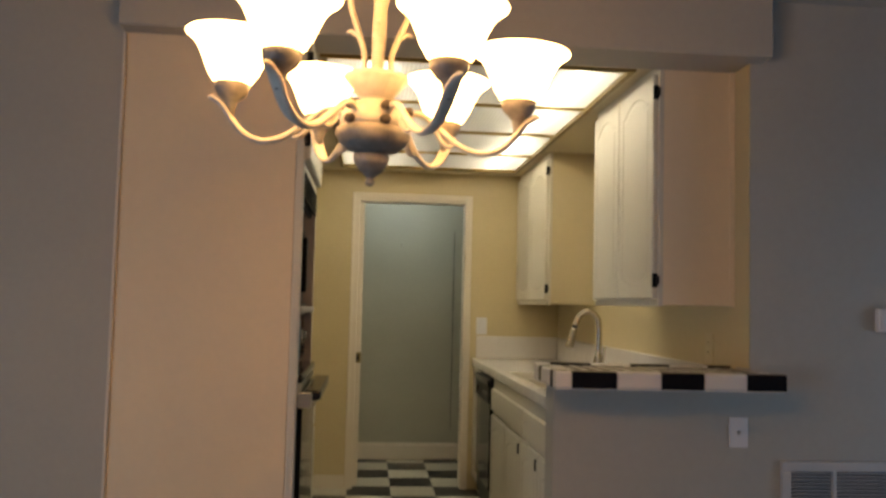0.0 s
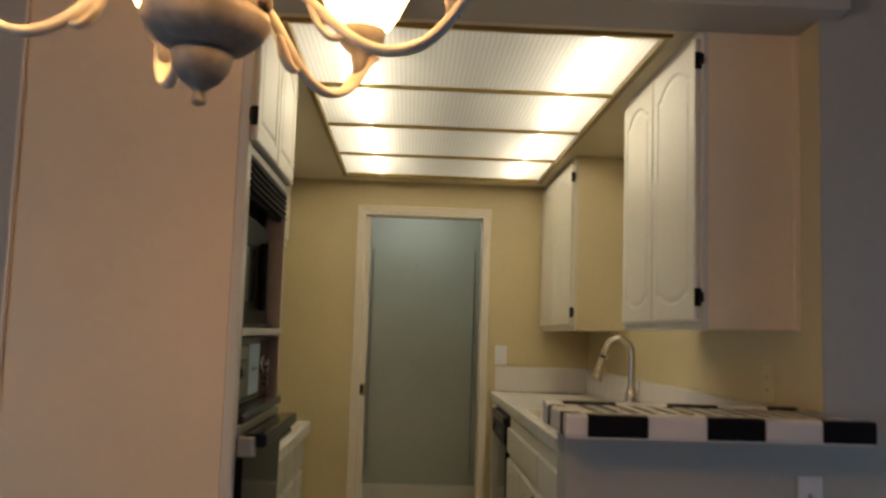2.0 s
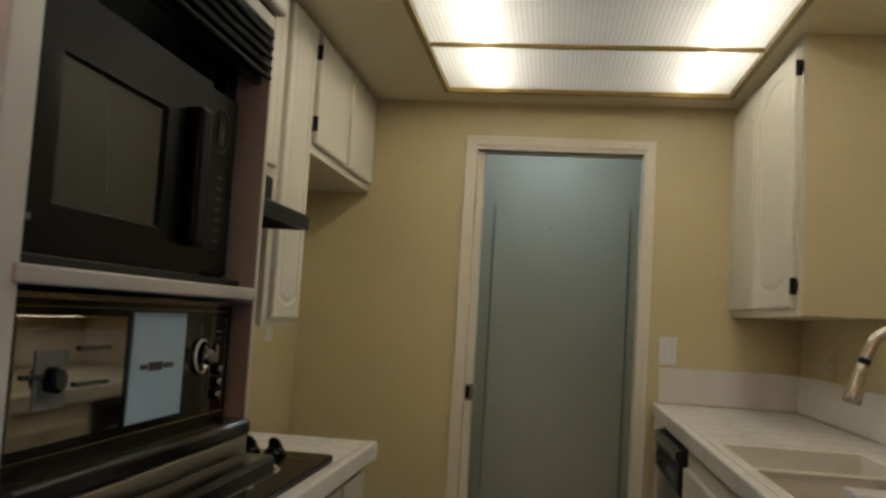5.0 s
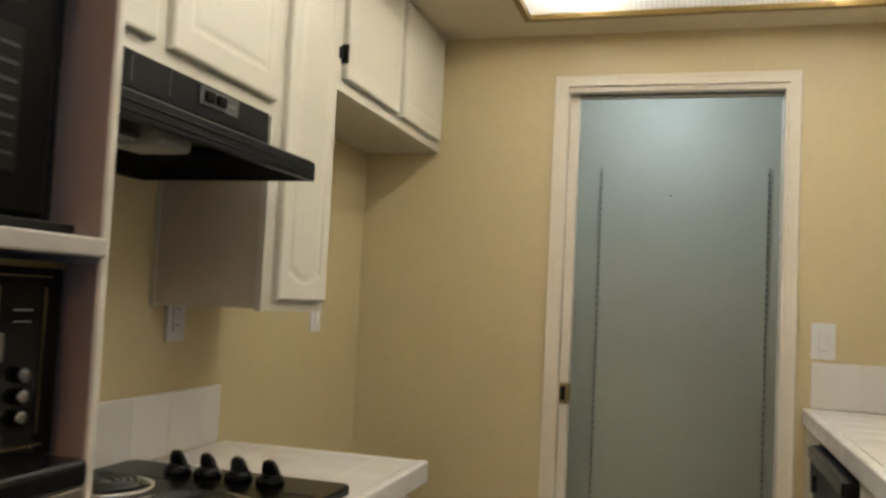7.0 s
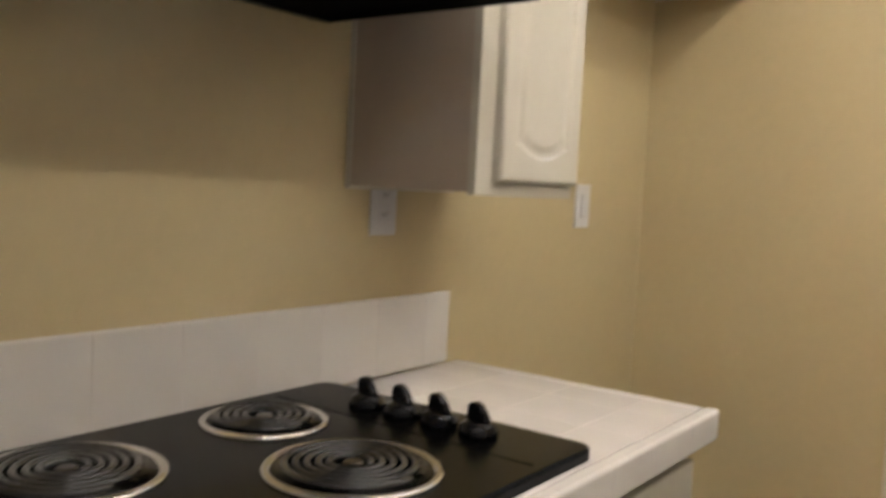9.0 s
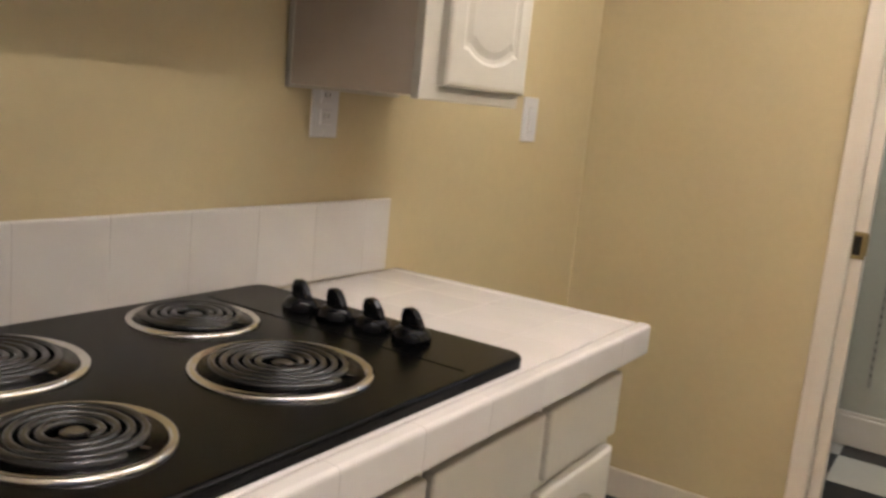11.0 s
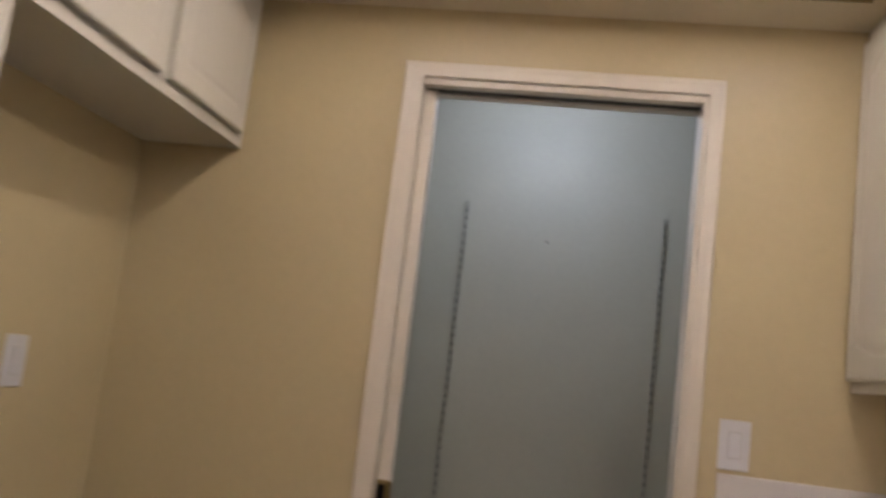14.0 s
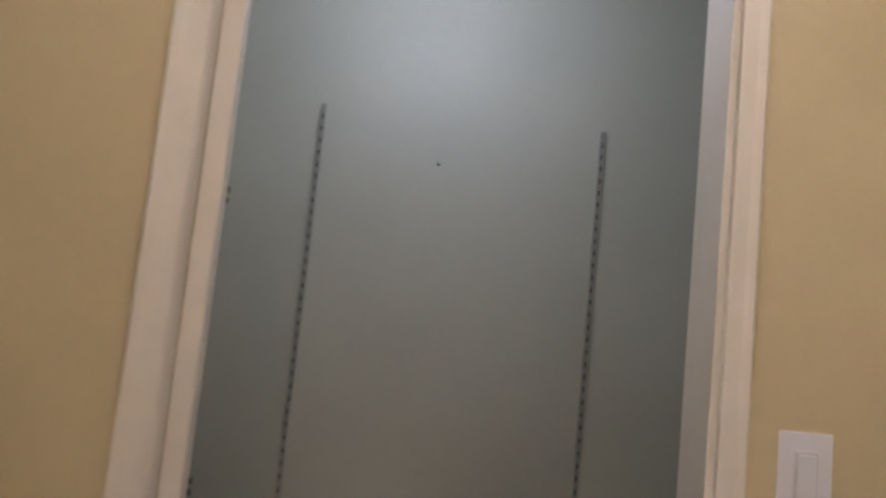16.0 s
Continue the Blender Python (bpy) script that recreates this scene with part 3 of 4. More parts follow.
part("badge", box(MX, MX + 0.0015, dy0 + 0.018, dy0 + 0.058, MZ0 + 0.038, MZ0 + 0.046), PRINT, door, "small pale badge")
panel = part("control_panel", box(MX - 0.03, MX - 0.002, MY1 - 0.130, MY1 - 0.004, MZ0 + 0.004, MZ1 - 0.004, bevel=0.004), CASEB, mic)
part("display", box(MX - 0.003, MX, MY1 - 0.092, MY1 - 0.068, MZ1 - 0.1, MZ1 - 0.045, bevel=0.001), DARKG, panel)
part("display_bezel", lathe([(0.042, 0), (0.044, 0.002), (0.040, 0.003), (0.036, 0.003), (0.036, 0.0)], Matrix.Translation((MX - 0.0035, MY1 - 0.08, MZ1 - 0.07)) @ Matrix.Rotation(radians(90), 4, "Y"), 28), BLACKM, panel)
pad = part("keypad", box(MX - 0.003, MX - 0.0012, MY1 - 0.118, MY1 - 0.05, MZ0 + 0.045, MZ0 + 0.195, bevel=0.0008), PADG, panel, "dull grey keypad")
for r in range(7):
    z = MZ0 + 0.062 + r * 0.0185
    part("button_print", box(MX - 0.0014, MX - 0.0008, MY1 - 0.082, MY1 - 0.056, z, z + 0.004), FAINT, pad, "faint printed button")
for y in (MY0 + 0.05, MY1 - 0.05):
    for x in (0.08, 0.37):
        part("foot", lathe([(0.014, 0), (0.014, 0.014)], Matrix.Translation((x, y, 1.282)), 12), BLACKM, mic)
part("sill", box(MX - 0.02, MX + 0.012, MY0 - 0.005, MY1 + 0.03, 1.2825, 1.2955, bevel=0.002), BLACKM, mic)

# ---- wall oven ----
VX, VY0, VY1 = 0.458, OY0 + 0.062, OY1 - 0.0255
oven = thing("wall_oven", (0.2, 3.4, 0.36), "black glass built-in wall oven with a mirrored dial panel", "oven")
part("body", box(0.0, VX - 0.025, VY0 + 0.002, VY1 - 0.002, 0.362, 1.25), BLACKM, oven)
cp = part("control_panel", box(VX - 0.025, VX - 0.006, VY0, VY1, 1.045, 1.252, bevel=0.003), DARKG, oven, "black glass control panel")
part("trim_strip", box(VX - 0.02, VX - 0.002, VY0, VY1, 1.246, 1.2535, bevel=0.001), OLDGOLD, cp, "thin gold trim")
part("trim_strip", box(VX - 0.007, VX - 0.004, VY0 + 0.02, VY1 - 0.02, 1.236, 1.2375), OLDGOLD, cp)
part("trim_strip", box(VX - 0.007, VX - 0.004, VY0 + 0.02, VY1 - 0.02, 1.058, 1.0595), OLDGOLD, cp)
for y in (VY1 - 0.028, VY1 - 0.093):
    part("trim_strip", box(VX - 0.007, VX - 0.0045, y, y + 0.0015, 1.07, 1.226), OLDGOLD, cp)
part("dial_glass", box(VX - 0.007, VX - 0.003, VY0 + 0.045, VY0 + 0.295, 1.072, 1.226, bevel=0.0015), MIRROR, cp, "mirrored clock glass")
part("dial_square", box(VX - 0.003, VX - 0.0015, VY0 + 0.085, VY0 + 0.15, 1.115, 1.185), PRINT, cp, "grey clock face")
for y, z, w in ((0.06, 1.155, 0.05), (0.17, 1.14, 0.08), (0.175, 1.185, 0.075)):
    part("clock_hand", box(VX - 0.003, VX + 0.001, VY0 + y, VY0 + y + w, z - 0.003, z + 0.003, bevel=0.001), INK, cp, "dark clock hand")
part("clock_knob", lathe([(0.016, 0), (0.016, 0.014), (0.012, 0.018)], Matrix.Translation((VX - 0.003, VY0 + 0.115, 1.15)) @ Matrix.Rotation(radians(90), 4, "Y"), 20), BLACK, cp)
part("nameplate", box(VX - 0.007, VX - 0.003, VY0 + 0.314, VY0 + 0.49, 1.072, 1.232, bevel=0.0015), BLUEREFL, cp, "glossy plate coloured with reflected window blue, with dark script")
for y, w, h in ((0.343, 0.022, 0.007), (0.369, 0.044, 0.013), (0.418, 0.032, 0.008)):
    part("script_bar", box(VX - 0.003, VX - 0.0022, VY0 + y, VY0 + y + w, 1.152 - h / 2, 1.152 + h / 2), INK, cp, "dark script lettering")
kn = Matrix.Translation((VX - 0.006, VY0 + 0.557, 1.16)) @ Matrix.Rotation(radians(90), 4, "Y")
knob = part("selector_knob", lathe([(0.031, 0), (0.031, 0.005), (0.028, 0.008), (0.0245, 0.006), (0.024, 0.001)], kn, 32), CHROME, cp, "chrome dial ring", smooth=True)
part("dial_face", lathe([(0.0245, 0.0015), (0.016, 0.003), (0.014, 0.003)], kn, 28), BLACK, knob, "black dial face", smooth=True)
part("grip", lathe([(0.0145, 0.002), (0.0145, 0.014), (0.013, 0.022), (0.008, 0.026), (0.002, 0.027)], kn, 24), DARKCHROME, knob, smooth=True)
part("pointer", box(VX + 0.004, VX + 0.015, VY0 + 0.578, VY0 + 0.590, 1.150, 1.180, bevel=0.002), DARKCHROME, knob)
part("dial_mark", box(VX - 0.0065, VX - 0.0045, VY0 + 0.556, VY0 + 0.558, 1.196, 1.212), PRINT, cp, "thin grey dial mark")
for z in (1.188, 1.200):
    part("dial_mark", box(VX - 0.0065, VX - 0.0045, VY1 - 0.070, VY1 - 0.046, z, z + 0.002), PRINT, cp)
for k in range(3):
    part("push_button", lathe([(0.0085, 0), (0.0085, 0.008), (0.007, 0.011), (0.003, 0.012)], Matrix.Translation((VX - 0.006, VY1 - 0.058, 1.09 + 0.022 * k)) @ Matrix.Rotation(radians(90), 4, "Y"), 16), DARKCHROME, cp, "small worn chrome button", smooth=True)
part("ledge", box(VX - 0.02, 0.506, VY0 - 0.012, VY1 - 0.004, 1.016, 1.046, bevel=0.008, segments=3), BLACK, oven, "black protruding ledge")
part("metal_band", box(VX - 0.02, 0.500, VY0 - 0.012, VY1 - 0.004, 0.985, 1.0155, bevel=0.003), STEEL, oven, "brushed aluminium band")
od = part("oven_door", box(VX - 0.015, 0.508, VY0 - 0.008, VY1 - 0.004, 0.40, 0.975, bevel=0.004), DARKG, oven, "black glass oven door")
part("door_handle", box(0.508, 0.570, VY0 + 0.0, VY1 - 0.045, 0.955, 0.992, bevel=0.008, segments=3), BLACK, od, "black bar handle")
part("end_cap", box(0.490, 0.540, VY0 - 0.012, VY0 + 0.014, 0.93, 0.984, bevel=0.004), STEEL, od, "aluminium end cap")
part("end_cap", box(0.5085, 0.535, VY1 - 0.06, VY1 - 0.046, 0.93, 0.954, bevel=0.004), STEEL, od)
part("lower_handle", box(0.46, 0.535, VY0 + 0.01, VY1 - 0.01, 0.372, 0.398, bevel=0.006), STEEL, oven, "aluminium lower trim")

# ---- cooktop counter ----
KZ, KX, KY1 = 0.810, 0.466, 5.155
base = thing("base_cabinet", (0.15, 4.47, 0), "white base cabinet with drawers under the cooktop", "cabinet")
part("carcass", box(LW + 0.004, KX - 0.045, OY1 + 0.003, KY1 - 0.03, 0.1, KZ - 0.06), WHITE, base)
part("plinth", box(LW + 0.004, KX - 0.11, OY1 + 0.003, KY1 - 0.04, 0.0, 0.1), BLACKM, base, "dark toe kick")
for y0, y1 in ((3.82, 4.46), (4.475, 4.79), (4.81, KY1 - 0.045)):
    part("drawer_front", box(KX - 0.045, KX - 0.025, y0, y1, 0.60, 0.722, bevel=0.005, segments=3), WHITE, base)
for y0, y1 in ((3.82, 4.13), (4.145, 4.46), (4.475, 4.79), (4.81, KY1 - 0.045)):
    hang_door(base, 1, KX - 0.045, y0, y1, 0.13, 0.575, arch_bottom=0.015)
counter = thing("cooktop_counter", (0.16, 4.47, KZ), "white tiled countertop round the cooktop", "countertop")
part("slab", box(LW + 0.002, KX - 0.006, OY1 + 0.002, KY1 - 0.006, KZ - 0.058, KZ - 0.003), GROUT, counter, "pale grout bed")
P = 0.1535


def edge_tile(sx, sy, sz):
    bm = box(-sx / 2, sx / 2, -sy / 2, sy / 2, -sz / 2, sz / 2, bevel=0.004, segments=2)
    return bm


def lay(mesh, x, y, z, parent, name="tile"):
    ob = new(name, mesh)
    ob.location = (x, y, z)
    ob.parent = parent
    if parent.type == "EMPTY":
        ob.matrix_parent_inverse = Matrix.Translation(-parent.location)
    return ob


def tile_run(lo, hi, step, grout=0.0007):
    """Pairs of edges from lo to hi, whole tiles first and a cut one last."""
    out, a = [], lo
    while a < hi - 0.01:
        out.append((a + grout / 2, min(a + step, hi) - grout / 2))
        a += step
    return out


made_tiles = {}


def tile(x0, x1, y0, y1, z0, z1, parent, mat, name="tile", bevel=0.0025):
    key = (round(x1 - x0, 4), round(y1 - y0, 4), round(z1 - z0, 4), mat.name, bevel)
    if key not in made_tiles:
        sx, sy, sz = key[:3]
        bm = box(-sx / 2, sx / 2, -sy / 2, sy / 2, -sz / 2, sz / 2, bevel=0 if name == "edge_tile" else bevel, segments=1)
        if name == "edge_tile":
            axis = 0 if sx > sy else 1
            along = [e for e in bm.edges if abs((e.verts[0].co - e.verts[1].co)[axis]) > 0.001]
            bmesh.ops.bevel(bm, geom=along, offset=bevel, segments=3, affect="EDGES", profile=0.5)
        made_tiles[key] = mesh_of(name, bm, mat)
    return lay(made_tiles[key], (x0 + x1) / 2, (y0 + y1) / 2, (z0 + z1) / 2, parent, name)


# ---- cooktop ----
CX0, CX1, CY0, CY1, CTZ = -0.129, 0.428, 3.96, 4.728, KZ + 0.018
cook = thing("cooktop", (0.17, 4.335, KZ), "black enamel electric cooktop with four coil burners", "cooktop")
cb = box(CX0, CX1, CY0, CY1, KZ, CTZ)
upright = [e for e in cb.edges if abs(e.verts[0].co.z - e.verts[1].co.z) > 0.01]
bmesh.ops.bevel(cb, geom=upright, offset=0.03, segments=5, affect="EDGES", profile=0.5)
top_edges = [e for e in cb.edges if min(e.verts[0].co.z, e.verts[1].co.z) > CTZ - 0.001]
bmesh.ops.bevel(cb, geom=top_edges, offset=0.006, segments=3, affect="EDGES", profile=0.5)
part("body", cb, COOKB, cook)
part("seam", box(CX0 + 0.03, CX1 - 0.02, 4.575, 4.579, CTZ - 0.0005, CTZ + 0.0004), VOIDB, cook)
for bx, by, br in ((-0.0, 4.462, 0.097), (0.245, 4.395, 0.118), (0.015, 4.135, 0.118), (0.27, 4.085, 0.097)):
    m = Matrix.Translation((bx, by, CTZ))
    burner = part("drip_bowl", lathe([(0.02, 0.0006), (br * 0.55, 0.0008), (br * 0.90, 0.0016), (br * 0.915, 0.004), (br * 0.955, 0.006), (br, 0.004), (br * 1.015, 0.0005), (br * 1.0, -0.004)], m, 48), CHROME, cook, "chrome drip bowl", smooth=True)
    part("bowl_floor", lathe([(br * 0.89, 0.003), (br * 0.84, 0.0022), (br * 0.6, 0.0016), (0.01, 0.0014)], m, 40), BOWLF, burner, "dark drip bowl floor", smooth=True)
    turns = 5.0 if br > 0.1 else 4.0
    pts, r0 = [], 0.022
    steps = int(turns * 26)
    for k in range(steps + 1):
        a = 2 * math.pi * k / 26
        r = r0 + (br * 0.80 - r0) * k / steps
        pts.append((bx + r * math.cos(a), by + r * math.sin(a), CTZ + 0.008))
    part("coil", tube(pts, 0.0058, 8), COIL, burner, "dark coil element", smooth=True)
    part("coil_hub", lathe([(0.014, 0.002), (0.014, 0.009), (0.010, 0.011)], m, 16), DARKCHROME, burner)
    for k in range(3):
        a = 2 * math.pi * k / 3 + 0.4
        part("support", tube([(bx, by, CTZ + 0.005), (bx + br * 0.82 * math.cos(a), by + br * 0.82 * math.sin(a), CTZ + 0.005)], 0.0022, 6), DARKCHROME, burner)
for k in range(4):
    kx = 0.048 + 0.0747 * k
    m = Matrix.Translation((kx, 4.642, CTZ))
    kb = part("knob", lathe([(0.030, 0), (0.031, 0.003), (0.0295, 0.010), (0.0265, 0.0165), (0.021, 0.021), (0.012, 0.0235), (0.004, 0.024)], m, 28), BLACK, cook, "black plastic knob", smooth=True)
    gb = bmesh.new()
    ridge = ((-0.0195, 0.014), (-0.0205, 0.036), (-0.017, 0.046), (-0.008, 0.0495), (0.004, 0.047), (0.014, 0.038), (0.0215, 0.026), (0.0225, 0.014))
    sides = [[gb.verts.new((u, w, z)) for u, z in ridge] for w in (-0.0065, 0.0065)]
    for q in range(len(ridge)):
        gb.faces.new((sides[0][q], sides[0][(q + 1) % len(ridge)], sides[1][(q + 1) % len(ridge)], sides[1][q]))
    gb.faces.new(sides[0][::-1])
    gb.faces.new(sides[1])
    bmesh.ops.recalc_face_normals(gb, faces=gb.faces)
    bmesh.ops.bevel(gb, geom=list(gb.edges), offset=0.002, segments=2, affect="EDGES", profile=0.5)
    gb.transform(m @ Matrix.Rotation(radians(-12), 4, "Z"))
    part("grip", gb, BLACK, kb)

# ---- hood and upper cabinets over the cooktop ----
UX = 0.158
hoodcab = thing("hood_cabinet", (0, 4.28, 1.642), "white upper cabinet above the range hood", "cabinet")
part("carcass", box(LW + 0.002, UX, OY1 + 0.003, 4.765, 1.642, CZ), WHITE, hoodcab)
hang_door(hoodcab, 1, UX, OY1 + 0.02, 4.285, 1.676, 2.225, arch_bottom=0.0, deep=0.0012)
hang_door(hoodcab, 1, UX, 4.335, 4.757, 1.676, 2.225, arch_bottom=0.0, deep=0.0012)
hood = thing("range_hood", (0.05, 4.31, 1.505), "black range hood with a slanted front lip", "range hood")
HY0, HY1 = 3.945, 4.701
hm = bmesh.new()
prof = ((LW + 0.004, 1.640), (0.17, 1.640), (0.185, 1.634), (0.185, 1.566), (0.296, 1.527), (0.304, 1.520), (0.304, 1.494), (0.298, 1.488), (0.285, 1.486), (0.285, 1.515), (0.19, 1.558), (LW + 0.02, 1.558), (LW + 0.02, 1.480), (LW + 0.004, 1.480))
a = [hm.verts.new((x, HY0, z)) for x, z in prof]
b = [hm.verts.new((x, HY1, z)) for x, z in prof]
for k in range(len(prof)):
    hm.faces.new((a[k], a[(k + 1) % len(prof)], b[(k + 1) % len(prof)], b[k]))
hm.faces.new(a[::-1])
hm.faces.new(b)
bmesh.ops.recalc_face_normals(hm, faces=hm.faces)
hb_ = part("body", hm, HOODB, hood)
for y in (HY0, HY1 - 0.006):
    # an end plate that follows the visor
    kb_ = bmesh.new()
    plate = ((LW + 0.022, 1.481), (0.296, 1.481), (0.296, 1.520), (0.19, 1.5575), (LW + 0.022, 1.5575))
    ends = [[kb_.verts.new((x, yy, z)) for x, z in plate] for yy in (y + 0.0004, y + 0.0056)]
    for q in range(5):
        kb_.faces.new((ends[0][q], ends[0][(q + 1) % 5], ends[1][(q + 1) % 5], ends[1][q]))
    kb_.faces.new(ends[0][::-1])
    kb_.faces.new(ends[1])
    bmesh.ops.recalc_face_normals(kb_, faces=kb_.faces)
    part("side_skirt", kb_, HOODB, hood)
part("lip_band", box(0.290, 0.3065, HY0, HY1, 1.481, 1.5215, bevel=0.0015), HOODB, hood, "glossy black front lip")
for z in (1.490, 1.505):
    part("lip_bead", box(0.306, 0.3085, HY0 + 0.001, HY1 - 0.001, z, z + 0.004, bevel=0.001), HOODB, hood)
for y in (4.205, 4.318):
    part("seam", box(0.1845, 0.1862, y, y + 0.002, 1.582, 1.634), HOODGREY, hood, "thin pale seam")
part("face_band", box(0.184, 0.188, HY0 + 0.01, HY1 - 0.01, 1.569, 1.580), HOODB, hood)
sw = part("switch_plate", box(0.184, 0.188, 4.415, 4.562, 1.592, 1.630, bevel=0.001), HOODP, hood, "grey switch plate")
for y in (4.430, 4.474):
    part("slide_switch", box(0.187, 0.196, y, y + 0.03, 1.601, 1.621, bevel=0.002), BLACK, sw, "black rocker switch")
part("label_mark", box(0.1875, 0.189, 4.522, 4.55, 1.608, 1.614), PRINT, sw, "small grey mark")
part("underside_panel", box(LW + 0.022, 0.286, 4.386, HY1 - 0.008, 1.484, 1.487), VOIDB, hood)
fb_ = part("filter", box(-0.10, 0.17, 3.965, 4.262, 1.490, 1.499, bevel=0.002), HOODGREY, hood, "grey mesh grease filter")
for k in range(14):
    part("filter_wire", tube([(-0.09 + k * 0.0195, 3.97, 1.489), (-0.09 + k * 0.0195, 4.257, 1.489)], 0.002, 6), STEEL, fb_)
part("lamp_lens", box(0.085, 0.205, 4.265, 4.378, 1.482, 1.55, bevel=0.012, segments=3), HOODLENS, hood, "frosted lamp lens")

mid = thing("narrow_cabinet", (0, 4.93, 1.19), "narrow tall white upper cabinet beside the hood", "cabinet")
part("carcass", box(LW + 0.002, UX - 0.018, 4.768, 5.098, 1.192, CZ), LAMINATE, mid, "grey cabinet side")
part("face_frame", box(UX - 0.018, UX, 4.7665, 5.0995, 1.186, CZ, bevel=0.002), WHITE, mid)
part("back_cleat", box(LW + 0.001, LW + 0.014, 4.766, 5.10, 1.186, 1.64, bevel=0.002), WHITE, mid)
hang_door(mid, 1, UX, 4.815, 5.09, 1.212, 2.23, arch_bottom=0.022, border=0.046, deep=0.0034)
fridge = thing("fridge_cabinet", (0, 5.62, 1.80), "white upper cabinet over the empty fridge space", "cabinet")
part("carcass", box(LW + 0.002, UX - 0.001, 5.1015, FW - 0.003, 1.802, CZ), WHITE, fridge)
hang_door(fridge, 1, UX, 5.155, 5.60, 1.836, 2.235, hinge_at=5.155, arch_bottom=0.0, deep=0.0012)
hang_door(fridge, 1, UX, 5.645, 6.085, 1.836, 2.235, hinge_at=None, arch_bottom=0.0, deep=0.0012)

# ---- right wall: upper cabinets ----
RX = 1.812
for y0, y1, split, nm in ((3.143, 4.03, 3.60, "near"), (5.108, FW - 0.003, 5.62, "far")):
    cab = thing("upper_cabinet", ((RX + RW) / 2, (y0 + y1) / 2, 1.325), "white upper cabinet with arched raised-panel doors", "cabinet", "upper cabinets over the sink")
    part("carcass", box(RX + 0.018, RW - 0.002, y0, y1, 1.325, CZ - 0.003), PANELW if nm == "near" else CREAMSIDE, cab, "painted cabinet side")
    part("face_frame", box(RX, RX + 0.018, y0 - 0.002, y1, 1.318, CZ - 0.002, bevel=0.002), WHITE, cab)
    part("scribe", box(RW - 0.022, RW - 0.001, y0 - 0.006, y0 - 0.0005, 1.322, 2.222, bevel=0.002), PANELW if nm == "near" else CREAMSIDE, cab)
    hang_door(cab, -1, RX, y0 + 0.012, split - 0.004, 1.345, 2.205, hinge_at=y0 + 0.012, arch_bottom=0.028, arch_top=0.045)
    hang_door(cab, -1, RX, split + 0.008, y1 - 0.02, 1.345, 2.205, arch_bottom=0.028, arch_top=0.045)

# ---- right wall: base units, sink, counter ----
BX, RZ = 1.503, 0.928
sinkbase = thing("sink_cabinet", (1.8, 4.2, 0), "white base cabinets under the sink counter", "cabinet")
part("carcass", box(BX, RW - 0.002, FRONT + 0.133, 5.17, 0.1, 0.70), WHITE, sinkbase)
part("face_rail", box(BX, BX + 0.02, FRONT + 0.133, 5.17, 0.70, RZ - 0.056), WHITE, sinkbase)
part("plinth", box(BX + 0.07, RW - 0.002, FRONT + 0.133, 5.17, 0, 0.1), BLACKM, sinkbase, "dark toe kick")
for y0, y1 in ((4.125, 5.14), (3.2, 4.10)):
    part("drawer_front", box(BX - 0.02, BX, y0, y1, 0.685, 0.81, bevel=0.005, segments=3), WHITE, sinkbase)
for y0, y1, hy in ((4.64, 5.14, None), (4.17, 4.625, 4.195), (3.74, 4.155, 3.765), (3.2, 3.725, None)):
    leaf = hang_door(sinkbase, -1, BX, y0, y1, 0.125, 0.655, arch_bottom=0.015)
    if hy:
        part("pull", box(BX - 0.028, BX - 0.019, hy - 0.006, hy + 0.006, 0.585, 0.635, bevel=0.002), BLACKM, leaf, "small black pull")
filler = thing("filler_panel", (1.8, 6.06, 0), "narrow white cabinet filler beside the dishwasher", "cabinet")
part("panel", box(BX - 0.004, BX + 0.02, 5.80, FW - 0.002, 0.1, RZ - 0.056, bevel=0.003), WHITE, filler)
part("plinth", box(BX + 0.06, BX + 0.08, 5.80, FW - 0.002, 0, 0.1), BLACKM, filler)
dish = thing("dishwasher", (1.8, 5.48, 0), "black built-in dishwasher under the counter", "dishwasher")
part("tub", box(BX + 0.01, RW - 0.05, 5.18, 5.79, 0.02, 0.86), BLACKM, dish)
part("control_panel", box(BX - 0.03, BX + 0.01, 5.18, 5.79, 0.715, 0.855, bevel=0.006), BLACKM, dish)
part("vent_lip", box(BX - 0.038, BX - 0.024, 5.185, 5.785, 0.815, 0.852, bevel=0.005), BLACK, dish)
for k in range(4):
    part("button", box(BX - 0.036, BX - 0.029, 5.23 + 0.05 * k, 5.265 + 0.05 * k, 0.748, 0.772, bevel=0.002), PRINT, dish, "grey push button")
part("dial", lathe([(0.025, 0), (0.023, 0.012), (0.016, 0.014)], Matrix.Translation((BX - 0.03, 5.66, 0.76)) @ Matrix.Rotation(radians(-90), 4, "Y"), 20), BLACK, dish)
part("door_panel", box(BX - 0.022, BX + 0.01, 5.18, 5.79, 0.19, 0.708, bevel=0.004), DARKG, dish, "glossy black door")
part("lower_panel", box(BX - 0.012, BX + 0.01, 5.18, 5.79, 0.09, 0.183, bevel=0.003), BLACKM, dish)

SX0, SX1, SY0, SY1 = 1.535, 1.93, 3.98, 4.845
ctop = thing("sink_counter", (1.8, 4.6, RZ), "white tiled countertop with a sink cut-out", "countertop")
sb = bmesh.new()
C0, CY0b = 1.487, FRONT + 0.135
add_box(sb, C0 + 0.004, SX0, CY0b, FW - 0.002, RZ - 0.054, RZ - 0.003)
add_box(sb, SX1, RW - 0.002, CY0b, FW - 0.002, RZ - 0.054, RZ - 0.003)
